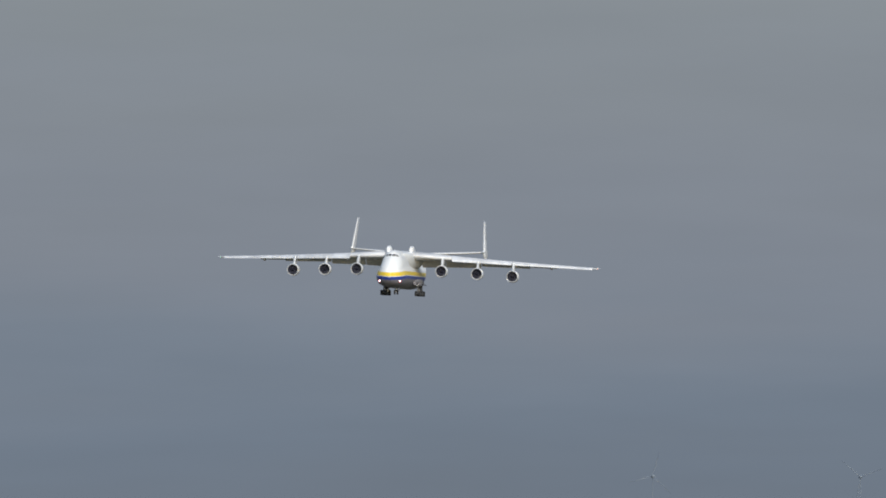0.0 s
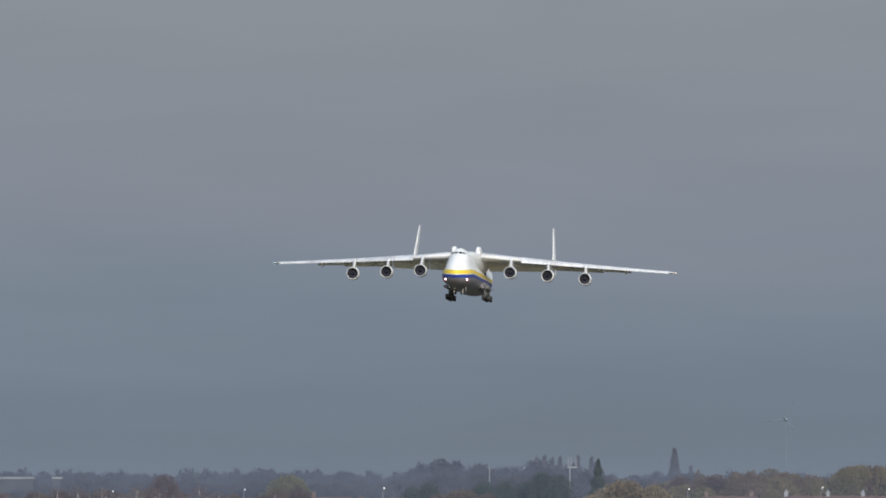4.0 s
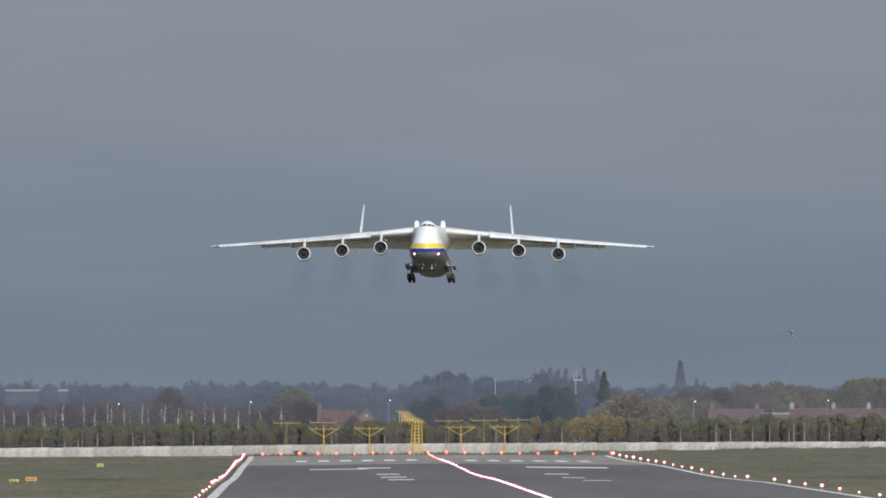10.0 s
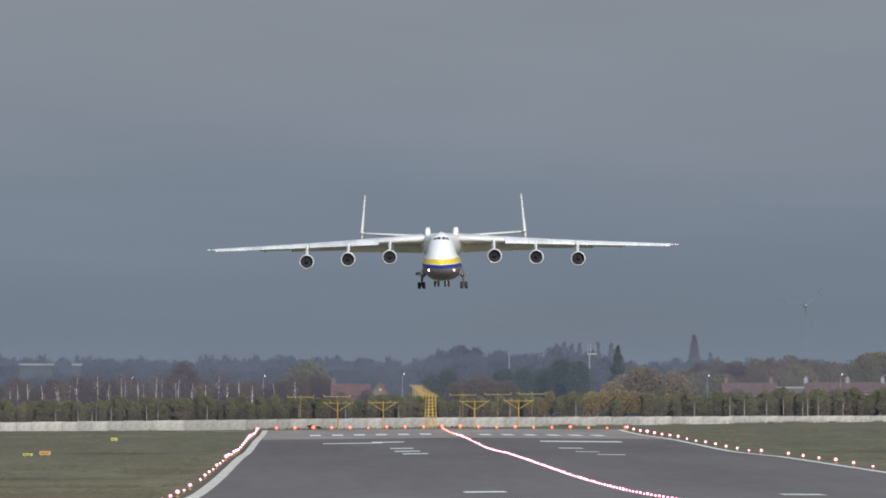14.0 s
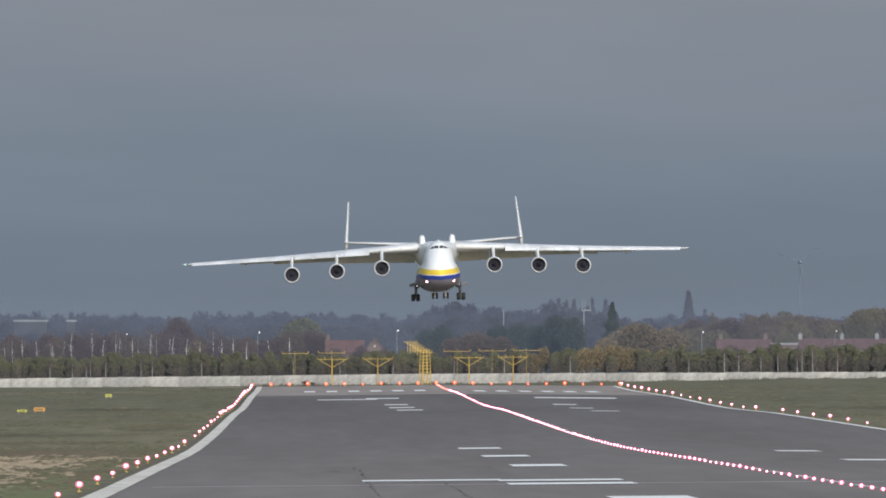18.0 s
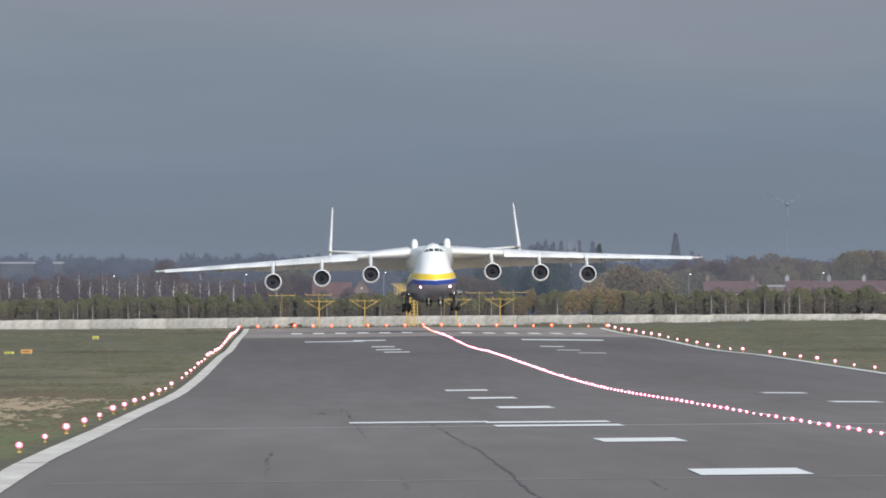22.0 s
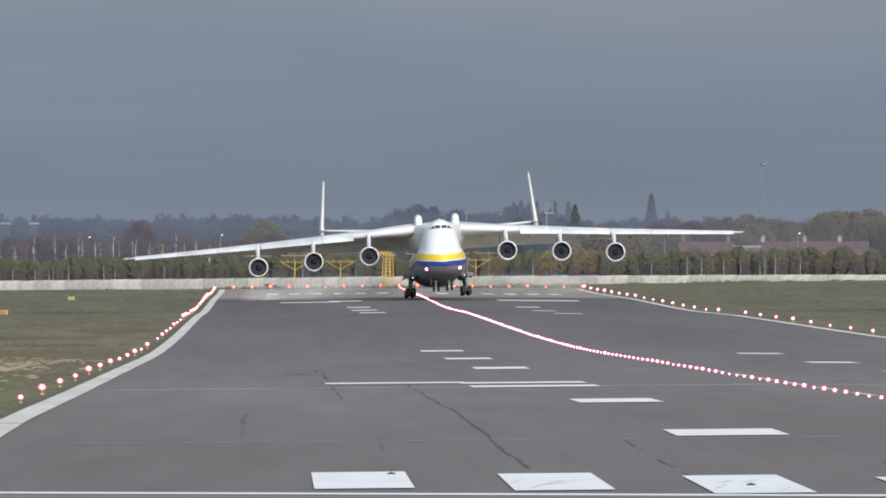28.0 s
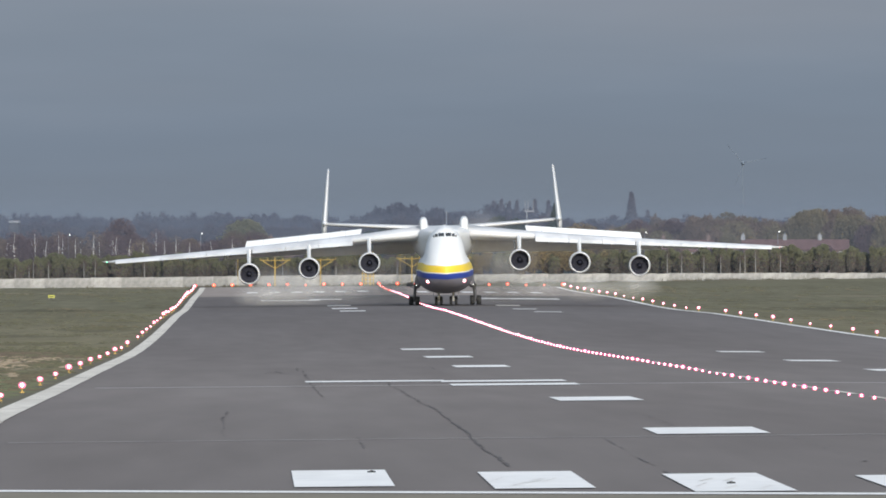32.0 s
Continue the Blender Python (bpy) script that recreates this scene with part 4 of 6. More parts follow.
def build_trees():
    rnd = random.Random(11)
    # clipped evergreens right behind the wall, with a gap for the row of lamps
    x = -70.0
    while x < 150:
        y = WALL_Y + 22 + rnd.uniform(-2, 3)
        h = 6.5 + rnd.uniform(-1.3, 0.6) + (0.3 if x < -20 else 0)
        if not (52.5 < x < 66 or 44.5 < x < 47.5) or rnd.random() < 0.25:
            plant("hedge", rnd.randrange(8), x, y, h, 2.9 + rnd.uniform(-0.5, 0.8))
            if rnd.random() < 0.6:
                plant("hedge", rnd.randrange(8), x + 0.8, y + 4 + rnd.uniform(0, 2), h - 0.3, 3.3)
        x += rnd.uniform(0.85, 1.55)
    # autumn bushes in front of and over them
    for bx, h, w in ((44.9, 6.3, 3.2), (46.9, 7.6, 3.4), (53.0, 6.6, 5.0), (55.2, 7.2, 5.6), (58.0, 7.6, 6.2), (61.0, 7.8, 6.4), (63.8, 7.2, 6), (66.5, 7.0, 6), (70.5, 6.6, 5)):
        plant("autumn", rnd.randrange(3), bx, WALL_Y + 23.5, h - 0.35, w)
    # young pale-barked stems in front of them
    for bx in (-51, -46.6, -43.9, -43, -40, -33, -30.8, -21, -2.8, 6.4, 16.9, 29, 75.5, 82.6, 85.4, 89.8, 93.2, 97, 98, 100.1, 105, 52, 39):
        plant("stem", rnd.randrange(2), bx, WALL_Y + 18.5, rnd.uniform(4.8, 6.2), 1.4)
    # birches
    for bx in (-66, -61, -55.5, -53, -45, -43.5, -35, -31.5, -26, -22.5, -17.8, -13.2, -58, -48.5, -47, -40, -33.5, -27.5, -20, -15.5, -11.5, -4, -51, -37, -30, -24, -63, -8, 0.5):
        plant("birch", rnd.randrange(4), bx - 4 + rnd.uniform(-0.6, 0.6), WALL_Y + 75 + rnd.uniform(0, 40), rnd.uniform(9.5, 12.0), 4.6)
    for i in range(44):
        plant("red" if i % 4 else "brown", rnd.randrange(3), -82 + i * 1.95 + rnd.uniform(-0.8, 0.8), WALL_Y + 125 + rnd.uniform(0, 70), rnd.uniform(8.0, 11.5), rnd.uniform(6.5, 9))
    plant("brown", 1, -0.4, 3886, 1.0, 2.2)
    plant("brown", 2, 0.9, 3887, 0.7, 1.6)
    # single trees of note
    for kind, bx, by, h, w in (("pale", -1.0, 4150, 14.0, 13.5), ("red", -26.4, 4030, 14.4, 9.5), ("tan", -22.5, 4010, 9.6, 6.0), ("olive", -71, 4050, 11, 7), ("brown", 34.5, 4060, 10.6, 12), ("brown", 30, 4080, 9.6, 8), ("brown", 40, 4060, 9.5, 8),
                               ("dark", 52.5, 4180, 14, 9), ("dark", 49.0, 4190, 12, 8), ("dark", 56, 4170, 13.5, 8),
                               ("dark", 45.5, 4260, 12.5, 8), ("fir", 65.0, 4220, 16.4, 8.6), ("dark", 41.5, 4320, 12.5, 8), ("dark", 26.5, 4420, 11.5, 8), ("dark", 30, 4400, 12.5, 8),
                               ("tan", 69, 4110, 12.2, 12), ("tan", 75, 4120, 10.8, 10), ("tan", 62, 4100, 9.0, 8), ("olive", 87, 4200, 10.5, 9), ("brown", 96, 4290, 12, 9), ("olive", 101, 4180, 10.0, 6),
                               ("brown", 5.4, 3990, 7.6, 5), ("red", 10.8, 3985, 8.0, 5), ("brown", 15.5, 3990, 7.4, 4.5), ("brown", 88, 4110, 7.2, 6), ("red", 97, 4110, 7.4, 6), ("brown", 109, 4110, 7.0, 7), ("red", 119, 4112, 7.2, 7),
                               ("tan", 65, 4130, 10.5, 9), ("olive", 80, 4160, 9.8, 9), ("brown", 83, 4210, 10.5, 9)):
        plant(kind, rnd.randrange(3), bx, by, h, w)
    # bare trees before the far warehouses
    for bx, h in ((-68.5, 12.6), (-65.5, 12.0), (-62.5, 12.8), (-59.5, 12.2), (-55.8, 12.6), (-53.0, 12.0)):
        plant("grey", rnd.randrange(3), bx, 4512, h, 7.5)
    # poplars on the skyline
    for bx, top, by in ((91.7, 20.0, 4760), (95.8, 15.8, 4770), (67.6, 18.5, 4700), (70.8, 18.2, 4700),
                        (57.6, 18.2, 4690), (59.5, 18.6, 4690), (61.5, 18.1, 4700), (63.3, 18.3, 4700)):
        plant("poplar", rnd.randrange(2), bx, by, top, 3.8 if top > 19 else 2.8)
    # the wood to the right of the houses
    thicket = {"olive_leaf": [], "brown_twig": []}
    for i in range(150):
        bx = 72 + 108 * (i / 149) + rnd.uniform(-2, 2)
        by = 4300 + rnd.uniform(0, 160)
        top = float(np.interp(bx * 4380 / by, [66, 78, 96, 112, 120, 127, 136, 146, 180], [12.0, 13.0, 15.0, 15.2, 15.0, 16.6, 15.8, 15.2, 14.2]))
        if i % 5 < 2:
            plant(rnd.choice(("olive", "brown", "olive", "brown", "red")), rnd.randrange(3), bx, by, top * rnd.uniform(0.68, 0.97), rnd.uniform(7.5, 12))
        else:
            thicket[rnd.choice(("olive_leaf", "brown_twig", "brown_twig"))].append((bx, by, ground_z(bx, by), rnd.uniform(4.0, 6.5), top * rnd.uniform(0.72, 1.0)))
    for name, masses in thicket.items():
        woods(masses, M[name], np.random.RandomState(5), "brown and olive autumn wood beyond the houses")
    # grey woods along the horizon
    skyline = [(-95, 18.0), (-76, 18.6), (-60, 17.6), (-48, 19.2), (-36, 17.6), (-16, 17.5), (-5, 18.6), (5, 17.2), (19, 17.2), (27, 17.4), (31, 19.0), (42, 19.2), (47, 17.4),
               (54, 19.0), (64, 19.0), (70, 18.6), (75, 16.6), (80, 16.0), (101, 15.2), (137, 14.4), (210, 14.0)]
    rs = np.random.RandomState(21)
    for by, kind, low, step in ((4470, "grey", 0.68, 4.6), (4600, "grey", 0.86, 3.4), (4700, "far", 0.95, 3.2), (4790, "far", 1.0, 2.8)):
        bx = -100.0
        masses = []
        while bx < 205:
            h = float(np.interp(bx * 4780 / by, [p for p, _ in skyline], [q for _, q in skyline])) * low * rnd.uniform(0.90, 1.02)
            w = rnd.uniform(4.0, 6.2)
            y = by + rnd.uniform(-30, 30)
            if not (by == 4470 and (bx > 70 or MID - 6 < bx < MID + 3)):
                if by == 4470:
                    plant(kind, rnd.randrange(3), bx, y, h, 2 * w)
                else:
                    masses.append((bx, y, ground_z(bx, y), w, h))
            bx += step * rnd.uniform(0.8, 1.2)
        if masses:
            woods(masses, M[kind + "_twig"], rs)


def woods(masses, mat, rs, label="bare winter woods along the horizon, coloured grey-blue as by haze"):
    """Far bare crowns: loose clouds of fine twigs that thin out towards their outline, all one sheet of wood."""
    verts, tris, count = [], [], 0
    for x, y, z, w, h in masses:
        blobs = [(0, 0, h * 0.45, w * 0.85, w * 0.5, h * 0.45)]
        for k in range(8):
            a = rs.uniform(0, 6.28)
            r = rs.uniform(0.25, 0.75)
            top = rs.uniform(0.45, 0.86)
            blobs.append((r * w * math.cos(a), r * w * 0.5 * math.sin(a), h * top, w * rs.uniform(0.22, 0.42), w * 0.3, h * rs.uniform(0.09, 0.15)))
        n = 3300
        c = blob_points(rs, blobs, n) + np.array([x, y, z])
        s = rs.uniform(0.12, 0.46, n)[:, None]
        ang = rs.normal(1.57, 0.75, n)
        a = np.stack([np.cos(ang), rs.normal(size=n) * 0.25, np.sin(ang)], 1) * s * 1.25
        b = np.stack([-np.sin(ang), rs.normal(size=n) * 0.25, np.cos(ang)], 1) * s * 0.55
        verts.append(np.concatenate([c - a - b * 0.6, c + b, c + a - b * 0.3]))
        k = np.arange(n)
        tris.append(np.stack([k, k + n, k + 2 * n], 1) + count)
        count += 3 * n
    me = bpy.data.meshes.new("woods")
    me.from_pydata(np.concatenate(verts).tolist(), [], np.concatenate(tris).tolist())
    me.materials.append(mat)
    tagged(new("woods", me), label, "woods", kind="stuff")


build_trees()


# ---- upright translucent sheets that imitate distance haze between the rows of trees ----
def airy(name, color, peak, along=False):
    """See-through surface for smoke, spray and haze sheets: in a puff it thins out from the middle, in a sheet towards
    its top.
    """
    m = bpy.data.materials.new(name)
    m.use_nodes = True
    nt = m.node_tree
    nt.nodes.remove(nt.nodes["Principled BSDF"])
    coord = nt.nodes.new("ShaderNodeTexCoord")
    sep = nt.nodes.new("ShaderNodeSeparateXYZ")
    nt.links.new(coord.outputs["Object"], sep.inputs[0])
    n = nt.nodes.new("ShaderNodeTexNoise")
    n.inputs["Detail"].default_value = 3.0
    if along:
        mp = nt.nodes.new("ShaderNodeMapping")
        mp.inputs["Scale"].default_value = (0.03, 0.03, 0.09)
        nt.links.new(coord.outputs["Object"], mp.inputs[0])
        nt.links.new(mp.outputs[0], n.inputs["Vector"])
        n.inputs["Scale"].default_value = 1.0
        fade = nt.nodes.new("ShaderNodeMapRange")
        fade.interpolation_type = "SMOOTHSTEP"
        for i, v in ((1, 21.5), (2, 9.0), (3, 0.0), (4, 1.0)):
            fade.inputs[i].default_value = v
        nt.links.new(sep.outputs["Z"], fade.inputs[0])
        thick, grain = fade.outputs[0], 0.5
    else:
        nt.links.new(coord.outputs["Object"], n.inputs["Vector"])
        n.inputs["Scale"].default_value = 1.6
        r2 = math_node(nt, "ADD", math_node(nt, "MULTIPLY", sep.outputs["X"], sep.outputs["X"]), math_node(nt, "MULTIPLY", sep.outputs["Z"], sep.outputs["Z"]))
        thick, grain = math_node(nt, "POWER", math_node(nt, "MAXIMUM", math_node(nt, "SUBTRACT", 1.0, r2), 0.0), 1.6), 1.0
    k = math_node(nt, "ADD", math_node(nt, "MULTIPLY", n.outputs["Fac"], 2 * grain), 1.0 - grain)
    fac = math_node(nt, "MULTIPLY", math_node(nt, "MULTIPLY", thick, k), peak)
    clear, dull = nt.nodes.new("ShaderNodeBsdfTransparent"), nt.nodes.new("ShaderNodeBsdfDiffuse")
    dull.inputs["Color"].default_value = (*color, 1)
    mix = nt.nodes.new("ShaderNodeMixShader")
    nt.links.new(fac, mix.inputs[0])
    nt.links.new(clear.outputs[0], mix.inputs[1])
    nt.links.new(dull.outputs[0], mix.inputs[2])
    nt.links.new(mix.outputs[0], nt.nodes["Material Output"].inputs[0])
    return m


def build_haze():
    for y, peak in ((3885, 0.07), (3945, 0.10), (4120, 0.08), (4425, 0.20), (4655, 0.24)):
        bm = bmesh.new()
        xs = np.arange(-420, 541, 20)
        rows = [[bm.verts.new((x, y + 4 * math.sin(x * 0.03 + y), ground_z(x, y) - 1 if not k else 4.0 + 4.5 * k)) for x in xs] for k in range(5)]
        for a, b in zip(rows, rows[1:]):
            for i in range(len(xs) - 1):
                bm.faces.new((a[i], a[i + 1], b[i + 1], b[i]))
        tagged(part("haze", bm, airy("haze", (0.118, 0.145, 0.200), peak, True)), "upright blue-grey translucent sheet imitating haze before the woods", "haze", kind="stuff")


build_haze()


# ---- houses, masts and lamps beyond the wall ----
def house(x, y, w, d, eave, ridge, label, chimney=(0.3,), gable_front=False, stack="brick"):
    ob = thing("house", label, "house")
    ob.matrix_basis = pose(x, y, ground_z(x, y))
    bm = bmesh.new()
    add_box(bm, -w / 2, w / 2, -d / 2, d / 2, -0.5, eave)
    if gable_front:
        for yy in (-d / 2, d / 2):
            vs = [bm.verts.new(p) for p in ((-w / 2, yy, eave), (w / 2, yy, eave), (0, yy, ridge - 0.15))]
            bm.faces.new(vs)
    else:
        for xx in (-w / 2, w / 2):
            vs = [bm.verts.new(p) for p in ((xx, -d / 2, eave), (xx, d / 2, eave), (xx, 0, ridge - 0.15))]
            bm.faces.new(vs)
    part("wall", bm, M["brick"], ob)
    bm = bmesh.new()
    o = 0.35
    if gable_front:
        prof = [(-w / 2 - o, eave - 0.2), (0, ridge), (w / 2 + o, eave - 0.2)]
        for (xa, za), (xb, zb) in zip(prof, prof[1:]):
            loft(bm, [[(xa, yy, za), (xb, yy, zb), (xb, yy, zb + 0.15), (xa, yy, za + 0.15)] for yy in (-d / 2 - o, d / 2 + o)])
    else:
        prof = [(-d / 2 - o, eave - 0.2), (0, ridge), (d / 2 + o, eave - 0.2)]
        for (ya, za), (yb, zb) in zip(prof, prof[1:]):
            loft(bm, [[(xx, ya, za), (xx, yb, zb), (xx, yb, zb + 0.15), (xx, ya, za + 0.15)] for xx in (-w / 2 - o, w / 2 + o)])
    part("roof", bm, M["roof_tile"], ob)
    for c in chimney:
        bm = bmesh.new()
        cx = (c - 0.5) * w
        add_box(bm, cx - 0.4, cx + 0.4, -0.4, 0.4, ridge - 1.0, ridge + 1.1, 0.03)
        add_rod(bm, (cx, 0, ridge + 1.0), (cx, 0, ridge + 1.5), 0.14, n=8)
        part("chimney", bm, M[stack], ob)
    if gable_front:
        bm = bmesh.new()
        add_box(bm, -0.2, 0.2, -d / 2 - 0.06, -d / 2 + 0.02, ridge - 1.9, ridge - 1.45, 0.02)
        part("window", bm, M["render_pale"], ob)
    n = max(1, int(w / 2.6))
    for i in range(n):
        wx = (i + 0.5) / n * w - w / 2
        bm = bmesh.new()
        add_box(bm, wx - 0.55, wx + 0.55, -d / 2 - 0.06, -d / 2 + 0.02, eave - 1.7, eave - 0.5, 0.02)
        win = part("window", bm, M["render_pale"], ob)
        bm = bmesh.new()
        add_box(bm, wx - 0.45, wx + 0.45, -d / 2 - 0.075, -d / 2 - 0.055, eave - 1.6, eave - 0.6)
        part("pane", bm, M["glass_dark"], win)
    return ob


def build_houses():
    house(7.6, 4020, 7.4, 7, 6.6, 8.9, "red brick house with a red tiled roof", (0.03,))
    house(13.6, 4016, 4.4, 8, 6.6, 9.4, "red brick house gable with red tiled roof", (), True)
    house(91.7, 4160, 11.0, 8, 6.0, 8.1, "brick house with a long red roof", (0.06, 0.92))
    house(114.6, 4160, 22.0, 8, 6.0, 7.9, "long brick terrace with a red tiled roof and pale chimneys", (0.0, 0.40, 0.735), stack="pale_roof")
    annexe = thing("annexe", "low flat-roofed brick annexe between two houses", "building")
    annexe.location = (100.2, 4161, ground_z(100.2, 4161))
    bm = bmesh.new()
    add_box(bm, -2.9, 2.9, -3.4, 3.4, -0.5, 6.9)
    part("wall", bm, M["brick"], annexe)
    bm = bmesh.new()
    add_box(bm, -3.0, 3.0, -3.6, 3.6, 6.9, 7.3, 0.04)
    part("roof", bm, M["pale_roof"], annexe)
    house(-14, 4062, 9.0, 8, 5.2, 7.8, "brick house with red roof half hidden by trees", (0.9,))
    for x0, x1 in ((-67.3, -59.7), (-55.2, -53.2)):
        shed = thing("warehouse", "long low warehouse with a pale roof among far trees", "warehouse")
        shed.location = ((x0 + x1) / 2, 4540, ground_z(x0, 4540))
        w = (x1 - x0) / 2
        bm = bmesh.new()
        add_box(bm, -w, w, -8, 8, -0.5, 13.0 - shed.location.z)
        part("wall", bm, M["shed_wall"], shed)
        bm = bmesh.new()
        add_box(bm, -w - 0.2, w + 0.2, -8.3, 8.3, 13.0 - shed.location.z, 13.45 - shed.location.z, 0.05)
        part("roof", bm, M["pale_roof"], shed)


def build_poles():
    def street_lamp(x, y, h):
        ob = thing("street_lamp", "tall grey street lamp, lit, among the trees", "street lamp", "street lamps")
        ob.location = (x, y, ground_z(x, y))
        bm = bmesh.new()
        add_rod(bm, (0, 0, -0.2), (0, 0, h), 0.07, 0.05, 8)
        add_rod(bm, (0, 0, h), (0.3, -0.8, h + 0.25), 0.05, n=6)
        part("pole", bm, M["grey_steel"], ob)
        bm = bmesh.new()
        add_ball(bm, (0.3, -0.9, h + 0.2), 0.08, (1, 1.3, 0.9), 10, 6)
        part("lamp_head", bm, M["street_glow"], ob)
    for x in (-36.9, -10.1, 79.8, 110.4, 18.05):
        street_lamp(x, 4005 if x < 100 else 4140, 9.5 if x > 50 else 10.6)
    mast = thing("antenna_mast", "slim white pole with a small antenna", "mast")
    mast.location = (42.9, 4330, ground_z(42.9, 4330))
    bm = bmesh.new()
    add_rod(bm, (0, 0, -0.2), (0, 0, 14.6), 0.15, 0.10, 8)
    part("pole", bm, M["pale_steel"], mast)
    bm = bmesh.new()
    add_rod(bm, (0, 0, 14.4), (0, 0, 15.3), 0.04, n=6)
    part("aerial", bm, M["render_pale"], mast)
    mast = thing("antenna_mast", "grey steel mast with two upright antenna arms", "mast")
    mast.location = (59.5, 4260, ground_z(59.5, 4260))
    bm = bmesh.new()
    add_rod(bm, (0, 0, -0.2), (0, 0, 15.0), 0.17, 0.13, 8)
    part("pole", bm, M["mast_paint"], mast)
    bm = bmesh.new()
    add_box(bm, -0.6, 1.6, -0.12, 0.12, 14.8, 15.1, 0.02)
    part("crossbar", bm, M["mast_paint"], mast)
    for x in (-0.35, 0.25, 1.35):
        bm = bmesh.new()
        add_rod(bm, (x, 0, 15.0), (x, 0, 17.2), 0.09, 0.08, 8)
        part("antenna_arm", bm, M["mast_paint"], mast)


def build_turbine(x, y, hub):
    ob = thing("wind_turbine", "three-bladed wind turbine far behind the trees, coloured towards the sky as by haze", "wind turbine")
    g = ground_z(x, y)
    ob.location = (x, y, g)
    bm = bmesh.new()
    add_rod(bm, (0, 0, -0.5), (0, 0, hub - g - 0.2), 0.12, 0.07, 12)
    part("tower", bm, M["turbine_hazed"], ob)
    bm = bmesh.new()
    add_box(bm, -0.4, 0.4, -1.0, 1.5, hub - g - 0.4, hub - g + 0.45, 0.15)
    part("nacelle", bm, M["turbine_hazed"], ob)
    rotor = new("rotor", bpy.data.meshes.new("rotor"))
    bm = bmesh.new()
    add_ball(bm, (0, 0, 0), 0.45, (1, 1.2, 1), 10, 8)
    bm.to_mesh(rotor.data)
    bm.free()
    rotor.data.materials.append(M["turbine_hazed"])
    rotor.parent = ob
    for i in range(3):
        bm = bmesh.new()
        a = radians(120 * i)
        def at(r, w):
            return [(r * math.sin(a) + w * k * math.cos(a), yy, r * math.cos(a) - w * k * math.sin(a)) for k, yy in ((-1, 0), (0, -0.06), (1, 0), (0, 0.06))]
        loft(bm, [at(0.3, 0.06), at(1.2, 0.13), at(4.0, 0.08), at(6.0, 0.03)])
        part("blade", bm, M["blade_hazed"], rotor)
    return rotor, Vector((0, -1.3, hub - g))


build_houses()
build_poles()
ROTORS = [build_turbine(119.5, 4800, 28.0), build_turbine(171.0, 4830, 28.0)]


# ---- the aircraft: nose towards -y, wheels on z = 0, wings along x ----
# along the hull: half width, bottom, top, height of the widest line
HULL = [(-38.3, 0.12, 3.95, 4.35, 4.15), (-38.0, 0.75, 3.40, 5.05, 4.15), (-37.2, 1.62, 2.75, 5.95, 4.15), (-36.0, 2.46, 2.2, 6.85, 4.1),
        (-34.5, 3.00, 1.85, 7.75, 4.1), (-33.0, 3.28, 1.65, 8.50, 4.1), (-31.8, 3.42, 1.53, 9.05, 4.1), (-30.8, 3.50, 1.47, 9.65, 4.15),
        (-29.5, 3.55, 1.42, 10.0, 4.2), (-27.0, 3.62, 1.38, 10.15, 4.3), (-20.0, 3.62, 1.35, 10.15, 4.4), (12.0, 3.62, 1.35, 10.15, 4.4),
        (20.0, 3.38, 2.1, 10.15, 5.0), (30.0, 2.54, 4.2, 10.2, 6.5), (40.0, 1.41, 7.0, 10.3, 8.4), (46.0, 0.4, 9.0, 10.1, 9.5)]


def hull_at(y):
    ys = [h[0] for h in HULL]
    return [float(np.interp(y, ys, [h[i] for h in HULL])) for i in (1, 2, 3, 4)]


def nose_power(y):
    """How steeply the flanks draw in above the widest line: straight-sided towards the nose."""
    return float(np.interp(y, [-38, -37, -34, -32.5, -30.8, -28], [1.15, 1.38, 1.5, 1.42, 1.22, 1.0]))


def upper_width(y, c):
    """Share of the half width at height c (0 the widest line, 1 the crest): pear-shaped, with a soft ridge on the nose."""
    e = math.sqrt(max(0.0, 1 - c * c)) ** nose_power(y)
    if c < 0.47:
        u = c / 0.47
        pear = 1 - 0.31 * u * u * (3 - 2 * u)
    else:
        u = min(1.0, (c - 0.47) / 0.53)
        pear = 0.69 * (0.75 * math.sqrt(1 - u * u) + 0.25 * (1 - u) ** 0.6)
    k = float(np.interp(y, [-38, -36, -33, -30], [0.0, 0.35, 0.65, 1.0]))
    return (1 - k) * e + k * pear


def hull_ring(y, n=48):
    hw, zb, zt, zc = hull_at(y)
    ring = []
    for i in range(n):
        a = 2 * math.pi * i / n
        s, c = math.sin(a), math.cos(a)
        if c > 0:
            x, z = hw * math.copysign(upper_width(y, c), s) if abs(s) > 1e-6 else 0.0, zc + (zt - zc) * c
        else:
            x, z = hw * math.copysign(abs(s) ** 0.88, s), zc - (zc - zb) * abs(c) ** 0.80
        ring.append((x, y, z))
    return ring


def hull_front(x, z):
    """Where the nose's skin lies in front of the point (x, z)."""
    for k in range(900):
        y = -38.3 + k * 0.02
        hw, zb, zt, zc = hull_at(y)
        c = (z - zc) / ((zt - zc) if z > zc else (zc - zb))
        if abs(c) < 1:
            w = upper_width(y, c) if c > 0 else math.sqrt(max(0.0, 1 - abs(c) ** 2.5)) ** 0.88
            if abs(x) < hw * w:
                return y
    return -30.0


